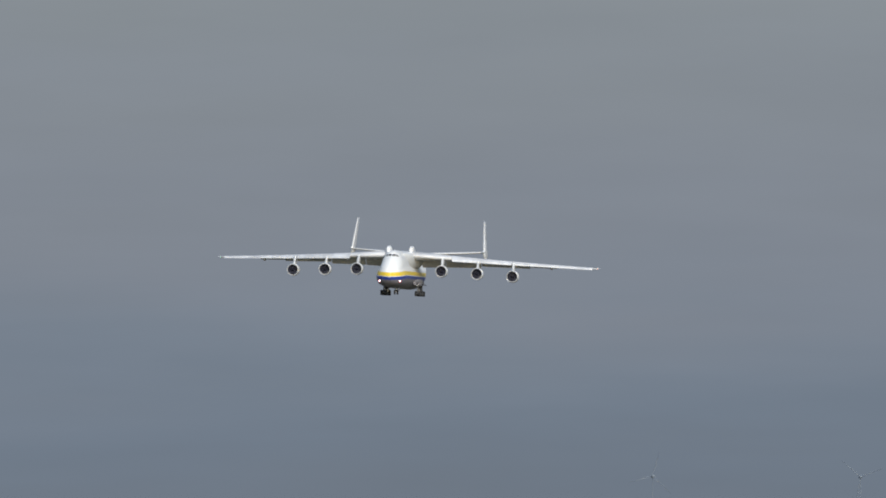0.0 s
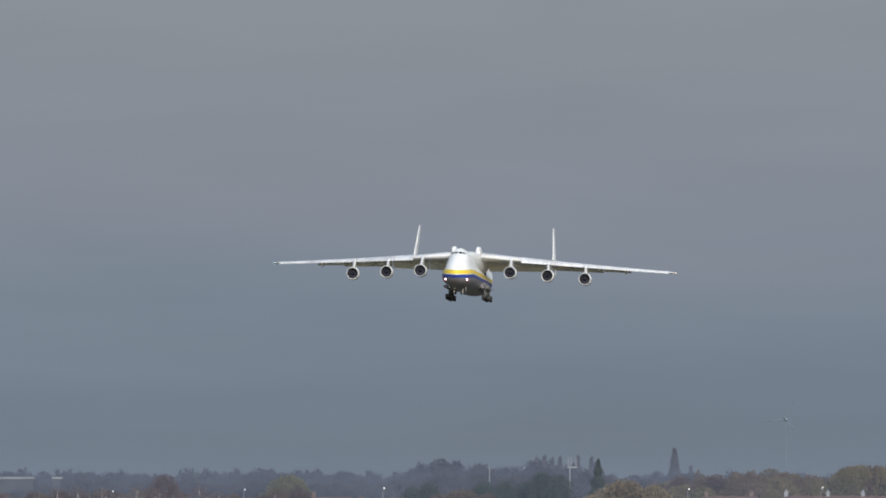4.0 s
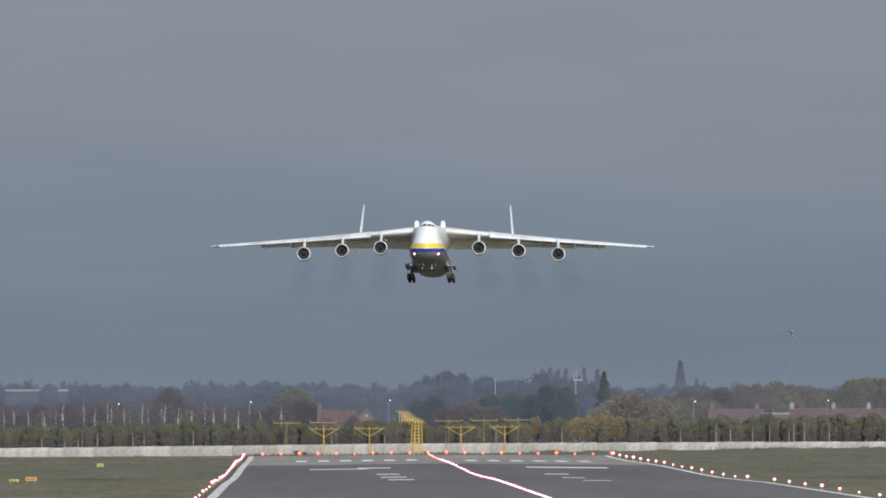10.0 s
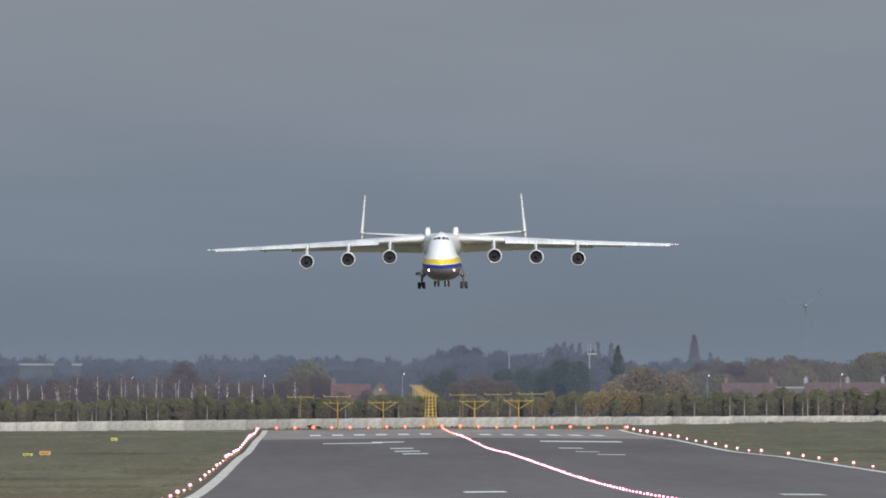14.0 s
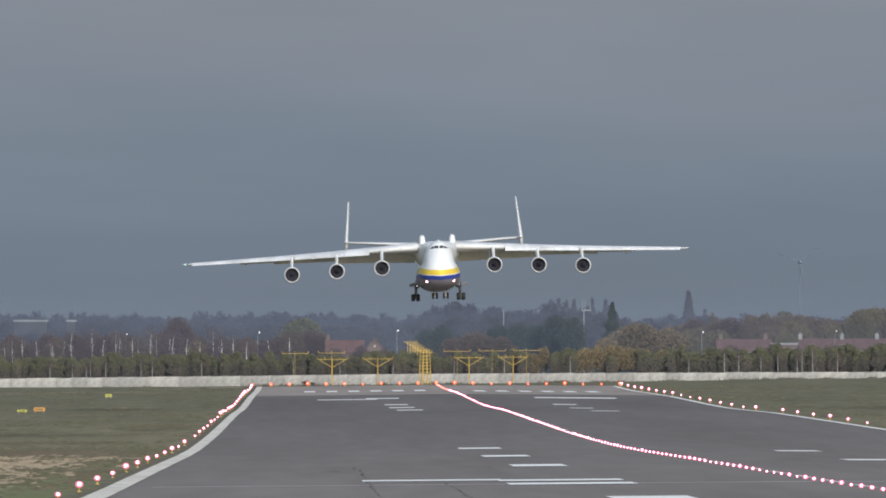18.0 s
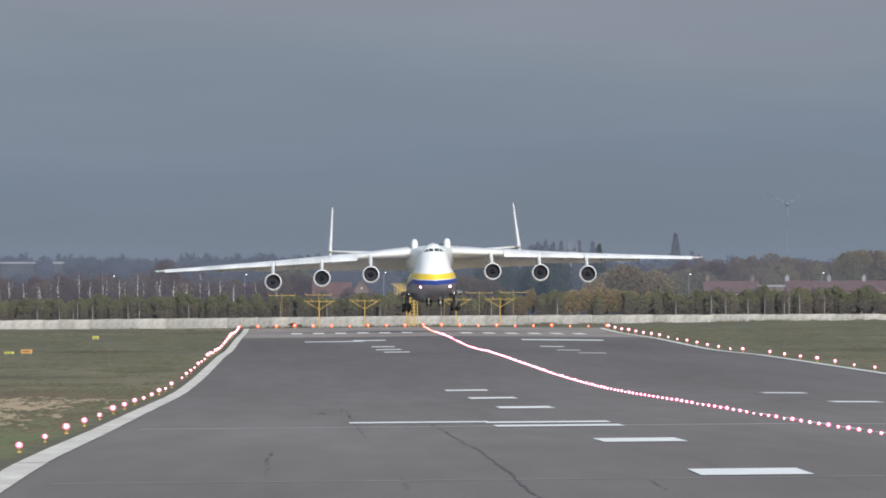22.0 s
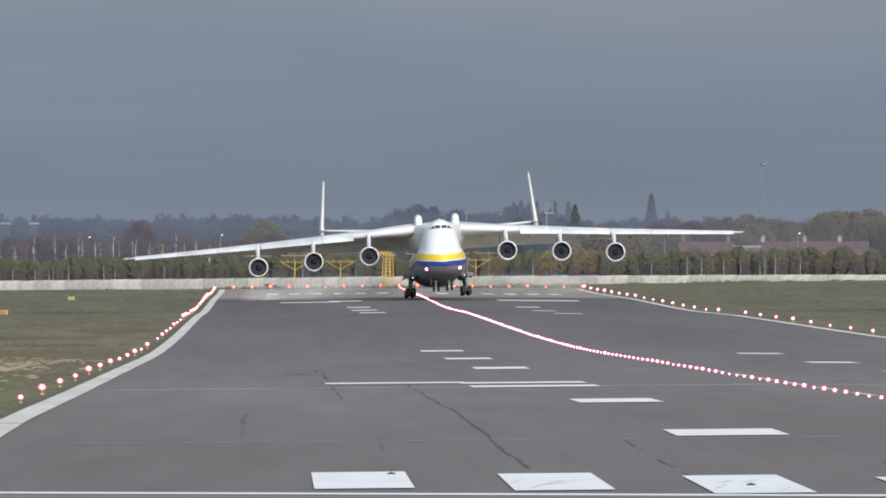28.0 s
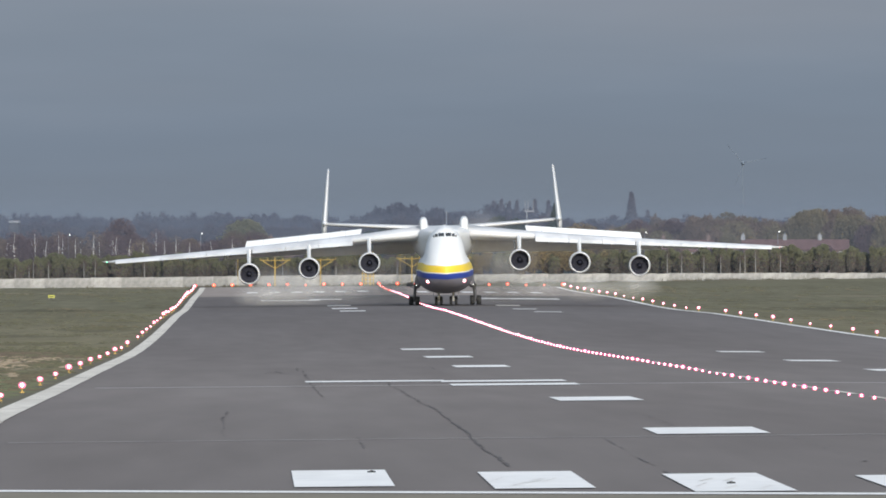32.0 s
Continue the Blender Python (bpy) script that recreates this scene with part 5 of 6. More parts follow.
def foil(x, lead, chord, z, thick, sweep_twist=0.0, n=9):
    """A wing section at x: closed ring from the trailing edge over the top and back below."""
    pts = []
    us = [0.5 * (1 - math.cos(math.pi * i / n)) for i in range(n + 1)]
    def half(u):
        return thick * chord * (1.48 * math.sqrt(u) - 0.63 * u - 1.76 * u * u + 1.42 * u ** 3 - 0.51 * u ** 4)
    for u in reversed(us):
        pts.append((x, lead + u * chord, z + half(u) * 1.1 - sweep_twist * u * chord))
    for u in us[1:-1]:
        pts.append((x, lead + u * chord, z - half(u) * 0.9 - sweep_twist * u * chord))
    return pts


# span station, leading edge, chord, height of the chord, relative thickness
WING = [(2.6, -13.6, 18.0, 9.15, 0.115), (9.8, -8.9, 13.6, 8.60, 0.105), (17.7, -4.0, 10.4, 8.00, 0.100), (25.5, 0.9, 8.2, 7.42, 0.095),
        (35.0, 6.4, 5.9, 6.78, 0.09), (43.3, 10.8, 4.1, 6.22, 0.09), (44.1, 11.9, 2.4, 6.18, 0.07)]


def wing_at(x):
    xs = [w[0] for w in WING]
    return [float(np.interp(x, xs, [w[i] for w in WING])) for i in (1, 2, 3, 4)]


def build_engine(wing, side, x, z):
    lead, chord, wz, _ = wing_at(x)
    y0 = lead - 4.7
    rings = []
    # lip, out along the cowl, and back through the duct
    for r, y in ((1.17, 0.22), (1.21, 0.06), (1.27, 0.0), (1.33, 0.10), (1.41, 0.7), (1.43, 2.0), (1.36, 3.6), (1.20, 4.6), (1.14, 4.6), (1.10, 3.6), (1.08, 1.2)):
        rings.append([(side * x + r * math.cos(2 * math.pi * i / 28), y0 + y, z + r * math.sin(2 * math.pi * i / 28)) for i in range(28)])
    bm = bmesh.new()
    loft(bm, rings[3:9], caps=False)
    part("engine_cowling", bm, M["aircraft_white"], wing, "white engine cowling", smooth=True)
    bm = bmesh.new()
    loft(bm, rings[0:4], caps=False)
    part("intake_lip", bm, M["cowl_lip"], wing, "bare metal intake lip", smooth=True)
    bm = bmesh.new()
    loft(bm, [rings[0], rings[10]], caps=False)
    part("intake_duct", bm, M["intake_dark"], wing, smooth=True)
    bm = bmesh.new()
    # blades overlap like a saw-toothed disc
    def saw(r, depth):
        return [(side * x + r * math.cos(2 * math.pi * (i + 0.45 * (i % 2)) / 44), y0 + 1.2 + depth * (i % 2), z + r * math.sin(2 * math.pi * (i + 0.45 * (i % 2)) / 44)) for i in range(44)]
    loft(bm, [saw(0.3, 0.16), saw(0.7, 0.14), saw(1.09, 0.1)])
    part("fan", bm, M["fan_metal"], wing, "dark fan blades")
    bm = bmesh.new()
    loft(bm, [[(side * x + r * math.cos(2 * math.pi * i / 14), y0 + y, z + r * math.sin(2 * math.pi * i / 14)) for i in range(14)]
              for r, y in ((0.03, 0.55), (0.2, 0.75), (0.38, 1.2))])
    part("spinner", bm, M["fan_metal"], wing, smooth=True)
    bm = bmesh.new()
    loft(bm, [[(side * x + r * math.cos(2 * math.pi * i / 20), y0 + y, z + r * math.sin(2 * math.pi * i / 20)) for i in range(20)]
              for r, y in ((1.02, 4.0), (0.86, 5.6), (0.62, 6.6), (0.25, 7.4))])
    part("exhaust_nozzle", bm, M["gear_steel"], wing, smooth=True)
    bm = bmesh.new()
    def blade(zz, y1, y2, w):
        return [(side * x, y1, zz), (side * x + w, y1 + 0.5, zz), (side * x + w, y2 - 0.8, zz), (side * x, y2, zz), (side * x - w, y2 - 0.8, zz), (side * x - w, y1 + 0.5, zz)]
    loft(bm, [blade(z + 1.2, y0 + 1.2, y0 + 6.2, 0.2), blade((z + wz) / 2 + 0.6, y0 + 2.6, lead + 3.5, 0.24), blade(wz + 0.05, lead - 0.9, lead + 5.0, 0.26)])
    part("pylon", bm, M["aircraft_white"], wing, "white engine pylon", smooth=False)


def build_wing(plane, side):
    def mirror(ring):
        return [(side * px, py, pz) for px, py, pz in ring]
    bm = bmesh.new()
    loft(bm, [mirror(foil(*w)) for w in WING])
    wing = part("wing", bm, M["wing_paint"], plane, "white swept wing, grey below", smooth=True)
    # slats hang forward and down along the outer leading edge
    for x0, x1 in ((11.9, 16.25), (16.3, 20.65), (20.7, 25.0), (25.15, 31.0), (31.05, 37.0), (37.05, 43.0)):
        rings = []
        for x in (x0, (x0 + x1) / 2, x1):
            lead, chord, z, th = wing_at(x)
            c = 0.15 * chord + 0.35
            rings.append(mirror([(x, lead - 0.50 * c, z - 0.28 * c), (x, lead - 0.40 * c, z - 0.06 * c), (x, lead + 0.05 * c, z + 0.20 * c),
                                 (x, lead + 0.62 * c, z + th * chord * 0.5 + 0.06), (x, lead + 0.5 * c, z + 0.1), (x, lead - 0.3 * c, z - 0.2 * c)]))
        bm = bmesh.new()
        loft(bm, rings)
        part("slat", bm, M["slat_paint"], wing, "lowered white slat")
    for x0, x1 in ((3.75, 9.2), (9.35, 17.4), (17.55, 28.6), (28.75, 34.6)):
        rings = []
        for x in (x0, x1):
            lead, chord, z, th = wing_at(x)
            c, y, zz = (0.215 if x0 < 17 else 0.18) * chord, lead + 0.93 * chord, z - (0.26 if x0 < 28 else 0.12)
            d = radians(37 if x0 < 17 else 31 if x0 < 28 else 24)
            rings.append(mirror([(x, y, zz), (x, y + 0.15 * c, zz + 0.14 * c), (x, y + c * math.cos(d), zz - c * math.sin(d)), (x, y + 0.2 * c, zz - 0.22 * c)]))
        bm = bmesh.new()
        loft(bm, rings)
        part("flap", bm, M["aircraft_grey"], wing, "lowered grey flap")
    for x in (7.0, 13.6, 21.8, 28.2, 33.5):
        lead, chord, z, th = wing_at(x)
        bm = bmesh.new()
        rr = [(0.05, 0.45), (0.24, 0.55), (0.28, 0.85), (0.2, 1.08), (0.04, 1.2)]
        loft(bm, [[(side * x + r * 0.7 * math.cos(2 * math.pi * i / 10), lead + u * chord, z - 0.55 - 0.5 * max(0, u - 0.8) + r * 1.2 * math.sin(2 * math.pi * i / 10)) for i in range(10)] for r, u in rr])
        part("flap_fairing", bm, M["aircraft_grey"], wing, smooth=True)
    for x, z in ((9.75, 5.47), (17.6, 4.92), (25.45, 4.32)):
        build_engine(wing, side, x, z)
    # spoiler panels, each hinged at its leading edge
    panels = []
    for x0, x1 in ((10.9, 12.9), (12.95, 14.95), (15.0, 16.9), (16.95, 19.1), (19.15, 21.4), (21.45, 23.7), (23.75, 26.0)):
        l0, c0, z0, t0 = wing_at(x0)
        l1, c1, z1, t1 = wing_at(x1)
        a = Vector((side * x0, l0 + 0.62 * c0, z0 + t0 * c0 * 0.36))
        b = Vector((side * x1, l1 + 0.62 * c1, z1 + t1 * c1 * 0.36))
        axis = (b - a).normalized() * side
        down = Vector((0, 1, -0.10)).normalized()
        up = axis.cross(down).normalized()
        down = up.cross(axis)
        home = Matrix((axis, down, up)).transposed().to_4x4()
        home.translation = (a + b) / 2
        ln = (b - a).length / 2
        bm = bmesh.new()
        add_box(bm, -ln, ln, 0.0, 1.25, -0.03, 0.05, 0.01)
        sp = part("spoiler", bm, M["aircraft_white"], wing, "white spoiler panel")
        sp.matrix_basis = home
        panels.append((sp, home, x0))
    bm = bmesh.new()
    for k, (dy, dz) in enumerate(((0.2, 0.10), (1.0, 0.02), (1.8, -0.06))):
        add_rod(bm, (side * 43.5, 11.9 + dy, 6.2 + dz), (side * (44.75 - 0.25 * k), 12.2 + dy, 6.16 + dz), 0.06, 0.015, 6)
    part("discharge_wick", bm, M["aircraft_white"], wing, "thin white rods at the wing tip")
    bm = bmesh.new()
    add_ball(bm, (side * 44.1, 12.1, 6.2), 0.07, (1.2, 2, 0.8))
    part("tip_lamp", bm, M["nav_green"] if side < 0 else M["nav_red"], wing, "lit green wing tip lamp" if side < 0 else "lit red wing tip lamp")
    return wing, panels


def build_wheel(parent, x, y, z, r, w):
    bm = bmesh.new()
    rings = []
    for k, rr in ((-0.5, 0.62), (-0.5, 0.86), (-0.36, 0.98), (0, 1.0), (0.36, 0.98), (0.5, 0.86), (0.5, 0.62)):
        rings.append([(x + k * w, y + rr * r * math.cos(2 * math.pi * i / 18), z + rr * r * math.sin(2 * math.pi * i / 18)) for i in range(18)])
    loft(bm, rings)
    part("tyre", bm, M["tyre"], parent, "black tyre", smooth=True)
    bm = bmesh.new()
    add_rod(bm, (x - w * 0.53, y, z), (x + w * 0.53, y, z), r * 0.45, n=14)
    part("rim", bm, M["gear_steel"], parent)


def build_aircraft():
    plane = thing("cargo_aircraft", "huge white six-engined cargo aircraft with yellow and blue stripes, landing", "aircraft")
    bm = bmesh.new()
    ys = [-38.3, -38.15, -38.0, -37.6, -37.2, -36.6, -36.0, -35.2, -34.5, -33.7, -33.0, -32.4, -31.8, -31.3, -30.8, -30.2, -29.5, -28.3, -27, -25.5, -24, -22, -20, -17, -10, 0, 12, 16, 20, 25, 30, 35, 40, 46]
    loft(bm, [hull_ring(y) for y in ys])
    part("fuselage", bm, M["livery"], plane, "white hull with yellow and blue stripes and grey belly", smooth=True)
    # flight deck windows
    def pane(x0, x1, z0, z1):
        bm = bmesh.new()
        front = [(x, hull_front(x, z) - 0.10, z) for x, z in ((x0, z0), (x1, z0), (x1, z1), (x0, z1))]
        back = [(x, y + 0.30, z) for x, y, z in front]
        loft(bm, [front, back])
        part("window_pane", bm, M["glass_dark"], plane, "dark flight deck window")
    for s in (-1, 1):
        for a, b, z0, z1 in ((0.10, 0.82, 8.74, 9.20), (0.92, 1.28, 8.70, 9.10), (1.34, 1.52, 8.64, 8.90)):
            pane(min(s * a, s * b), max(s * a, s * b), z0, z1)
    # joint where wing and hull meet, and the load mounts on top
    bm = bmesh.new()
    loft(bm, [[(w * math.copysign(abs(math.sin(a)) ** (0.7 if math.cos(a) > 0 else 0.95), math.sin(a)), y, zc + h * math.cos(a) * (1 if math.cos(a) > 0 else 3.7)) for a in [2 * math.pi * i / 28 for i in range(28)]]
              for y, w, h, zc in ((-23, 0.9, 0.25, 9.3), (-19, 2.2, 0.6, 9.2), (-16, 2.95, 0.85, 9.15), (-13.5, 3.3, 0.98, 9.15), (-6, 4.0, 1.1, 9.1), (4, 4.4, 1.1, 9.1), (9, 3.9, 0.95, 9.1), (13, 2.4, 0.5, 9.2))])
    part("wing_fairing", bm, M["aircraft_white"], plane, "white wing root fairing", smooth=True)
    for s in (-1, 1):
        bm = bmesh.new()
        loft(bm, [[(s * 2.64 + w * math.copysign(abs(math.sin(a)) ** 0.75, math.sin(a)), y, zb + h * max(-0.5, math.copysign(abs(math.cos(a)) ** 0.7, math.cos(a)))) for a in [2 * math.pi * i / 20 for i in range(20)]]
                  for y, w, h, zb in ((-13.2, 0.22, 0.5, 10.1), (-12.8, 0.46, 1.05, 10.0), (-12.0, 0.54, 1.25, 10.0), (-9.0, 0.56, 1.35, 10.0), (-6.5, 0.45, 0.95, 10.0), (-4.0, 0.1, 0.15, 10.0))])
        part("load_mount", bm, M["aircraft_white"], plane, "white rounded load mount", smooth=True)
        bm = bmesh.new()
        loft(bm, [[(s * (3.15 + w * (0.5 + 0.5 * math.sin(a))), y, 2.9 + h * math.cos(a)) for a in [2 * math.pi * i / 20 for i in range(20)]]
                  for y, w, h in ((-10, 0.2, 0.3), (-8.5, 0.5, 0.7), (-4, 0.75, 0.9), (7, 0.75, 0.9), (12, 0.5, 0.7), (17, 0.2, 0.3))])
        part("gear_fairing", bm, M["belly_grey"], plane, "grey landing gear fairing", smooth=True)
    bm = bmesh.new()
    add_ball(bm, (0, -25.0, 10.13), 0.2, (1, 1.6, 0.7))
    part("beacon", bm, M["aircraft_grey"], plane)
    # tail
    for s in (-1, 1):
        def mirror(ring):
            return [(s * px, py, pz) for px, py, pz in ring]
        bm = bmesh.new()
        loft(bm, [mirror(foil(*w)) for w in ((0.3, 31.5, 9.2, 9.75, 0.09), (8, 34.2, 7.2, 10.25, 0.085), (15.5, 37.0, 5.6, 10.75, 0.08))])
        part("tailplane", bm, M["wing_paint"], plane, "white tailplane", smooth=True)
        bm = bmesh.new()
        rings = []
        for z, xx, lead, chord, th in ((7.35, 15.75, 39.0, 2.6, 0.05), (7.6, 15.73, 38.4, 3.6, 0.06), (9.35, 15.6, 36.4, 6.4, 0.07), (10.0, 15.55, 35.2, 8.6, 0.085), (10.9, 15.5, 35.0, 8.8, 0.085), (14.5, 15.18, 37.6, 6.6, 0.08), (17.7, 14.9, 40.0, 4.7, 0.075), (18.1, 14.86, 40.7, 3.6, 0.05)):
            rings.append([(s * (xx + (pz - 0)), py, z) for px, py, pz in foil(0, lead, chord, 0, th)])
        loft(bm, rings)
        part("fin", bm, M["wing_paint"], plane, "white upright tail fin", smooth=True)
        bm = bmesh.new()
        loft(bm, [[(s * 15.5 + r * math.cos(2 * math.pi * i / 12), y, 10.85 + r * math.sin(2 * math.pi * i / 12)) for i in range(12)]
                  for r, y in ((0.05, 33.6), (0.32, 34.6), (0.42, 37), (0.3, 42), (0.05, 45))])
        part("fin_fairing", bm, M["aircraft_white"], plane, smooth=True)
    # landing gear
    drop = -0.22
    for s in (-1, 1):
        for i in range(7):
            y = -6.4 + 1.85 * i
            r = 0.62
            bm = bmesh.new()
            add_rod(bm, (s * 4.0, y, drop + r), (s * 3.8, y, 2.6), 0.16, 0.2, 8)
            add_rod(bm, (s * 3.5, y, drop + r), (s * 4.5, y, drop + r), 0.11, n=8)
            add_rod(bm, (s * 4.0, y + 0.1, drop + r + 0.3), (s * 3.7, y + 0.9, 2.2), 0.07, n=6)
            leg = part("main_gear_leg", bm, M["gear_steel"], plane, "dark steel landing gear leg")
            for k in (-0.42, 0.42):
                build_wheel(leg, s * 4.0 + k, y, drop + r, r, 0.54)
        bm = bmesh.new()
        loft(bm, [[(s * 4.25, y, 2.75), (s * 4.95, y, 2.45), (s * 5.0, y, 2.35), (s * 4.3, y, 2.62)] for y in (-7.6, -3.0)])
        loft(bm, [[(s * 4.25, y, 2.75), (s * 4.95, y, 2.45), (s * 5.0, y, 2.35), (s * 4.3, y, 2.62)] for y in (-2.8, 6.0)])
        for a, b in (((4.0, 2.95), (5.05, 2.72)), ((4.05, 2.1), (4.95, 2.6)), ((5.05, 2.74), (4.95, 2.3))):
            add_rod(bm, (s * a[0], -7.7, a[1]), (s * b[0], -7.7, b[1]), 0.055, n=6)
        add_box(bm, min(s * 4.1, s * 4.95), max(s * 4.1, s * 4.95), -7.9, -7.75, 2.35, 2.82, 0.03)
        part("gear_door", bm, M["gear_steel"], plane, "open dark gear door")
        r = 0.56
        bm = bmesh.new()
        add_rod(bm, (s * 0.95, -28.6, drop + 0.12 + r), (s * 0.95, -28.2, 2.0), 0.14, 0.17, 8)
        add_rod(bm, (s * 0.95 - 0.4, -28.6, drop + 0.12 + r), (s * 0.95 + 0.4, -28.6, drop + 0.12 + r), 0.09, n=8)
        leg = part("nose_gear_leg", bm, M["aircraft_grey"], plane, "pale nose gear leg")
        for k in (-0.33, 0.33):
            build_wheel(leg, s * 0.95 + k, -28.6, drop + 0.12 + r, r, 0.36)
        # landing lamps in the chin
        x, z = s * 2.32, 2.98
        y = hull_front(x, z)
        bm = bmesh.new()
        add_ball(bm, (x, y - 0.06, z), 0.13, (1, 0.5, 1), 14, 8)
        lamp = part("landing_lamp", bm, M["landing_glow"], plane, "lit landing lamp")
        # glowing disc added behind the lamp to imitate its halo
        bm = bmesh.new()
        add_ball(bm, (x, y + 0.05, z), 0.29, (1, 0.40, 1), 16, 8)
        part("landing_halo", bm, M["landing_halo"], lamp, "pinkish glowing disc that imitates the lamp's halo", smooth=True)
        bm = bmesh.new()
        add_ball(bm, (s * 3.72, -7.75, 2.45), 0.038, (1, 0.6, 1), 10, 6)
        part("taxi_lamp", bm, M["street_glow"], plane, "small lit lamp by the gear door")
        # blurred blue lettering on the cheek, as plain bars
        for k in range(4):
            x0 = s * (2.32 + 0.16 * k)
            bm = bmesh.new()
            front = [(x, hull_front(x, z) - 0.03, z) for x, z in ((x0, 5.66), (x0 + s * 0.11, 5.66), (x0 + s * 0.11, 5.86), (x0, 5.86))]
            loft(bm, [front, [(x, y + 0.08, z) for x, y, z in front]])
            part("letter_bar", bm, M["letter_blue"], plane)
        # doors of the nose gear, hanging open beside each leg
        bm = bmesh.new()
        add_box(bm, s * 1.62 - 0.03, s * 1.62 + 0.03, -30.2, -27.4, 0.75, 1.75, 0.02)
        part("nose_gear_door", bm, M["belly_grey"], plane, "open grey nose gear door")
    wings = [build_wing(plane, s) for s in (-1, 1)]
    return plane, wings


AIRCRAFT, WINGS = build_aircraft()


# ---- a passing bird ----
def build_bird():
    ob = thing("bird", "black crow in flight with spread wings", "bird")
    bm = bmesh.new()
    loft(bm, [[(x, r * math.cos(2 * math.pi * i / 10), r * 0.9 * math.sin(2 * math.pi * i / 10)) for i in range(10)]
              for x, r in ((-0.24, 0.015), (-0.19, 0.045), (-0.1, 0.07), (0.05, 0.075), (0.17, 0.04), (0.3, 0.05), (0.31, 0.01))])
    part("body", bm, M["bird_black"], ob, smooth=True)
    flaps = []
    for s in (-1, 1):
        bm = bmesh.new()
        loft(bm, [[(x0, s * y, 0.012), (x1, s * y, 0.01), (x1, s * y, -0.005), (x0, s * y, -0.012)] for y, x0, x1 in ((0.03, -0.1, 0.1), (0.22, -0.13, 0.09), (0.42, -0.06, 0.08), (0.5, 0.02, 0.06))])
        flaps.append((part("wing", bm, M["bird_black"], ob), s))
    return ob, flaps


BIRD, BIRD_WINGS = build_bird()

# ---- engine smoke and wheel spray, in soft rigid puffs ----
def puff(name, mat, size, label, group):
    bm = bmesh.new()
    bmesh.ops.create_uvsphere(bm, u_segments=18, v_segments=12, radius=1.0)
    bmesh.ops.delete(bm, geom=[v for v in bm.verts if v.co.y > 0.05], context="VERTS")
    ob = tagged(part(name, bm, mat, smooth=True), label, "smoke", group)
    ob.scale = size
    return ob


def build_puffs():
    dark, pale, thin = airy("exhaust_smoke", (0.035, 0.028, 0.024), 0.085), airy("spray", (0.40, 0.39, 0.375), 0.46), airy("thin_spray", (0.38, 0.38, 0.38), 0.20)
    smoke, spray = [], []
    for i, (x, z) in enumerate(((-25.45, 4.9), (-17.6, 5.4), (-9.75, 5.7), (9.75, 5.7), (17.6, 5.4), (25.45, 4.9))):
        for k in range(2):
            ob = puff("exhaust_smoke", dark, (3.3 + 0.2 * k, 2.5, 3.0 + 0.5 * k), "thin brown engine smoke trailing in the air", "exhaust smoke")
            smoke.append((ob, x, z, k, i))
    # place behind the aircraft, half sizes, second at which it rises
    for x, y, z, w, h, t in ((-24, 45, 1.3, 3.4, 1.5, 23.7), (-18, 38, 1.5, 3.4, 1.7, 23.6), (-13, 30, 1.4, 3.3, 1.6, 23.4), (-8, 28, 1.6, 3.0, 1.8, 23.4), (8, 28, 1.5, 3.0, 1.7, 23.4), (13, 34, 1.4, 3.3, 1.6, 23.6),
                             (19, 40, 1.3, 3.4, 1.5, 24.0), (25, 48, 1.3, 3.4, 1.4, 28.0), (-21, 60, 2.0, 3.4, 2.2, 28.0), (7, 22, 3.0, 3.3, 3.2, 30.4), (9, 26, 5.5, 3.2, 3.6, 30.8), (5, 30, 10.6, 3.4, 3.0, 31.2), (-6, 24, 3.0, 3.0, 3.0, 30.6),
                             (-22, 58, 2.8, 4.4, 2.3, 23.9), (-13, 52, 2.7, 4.0, 2.2, 23.7)):
        ob = puff("wheel_spray", thin if z > 2.5 else pale, (1.35 * w, 2.0, 1.35 * h), "pale spray and dust blown up behind the landing wheels", "wheel spray")
        spray.append((ob, x, y, z, t))
    return smoke, spray


SMOKE, SPRAY = build_puffs()

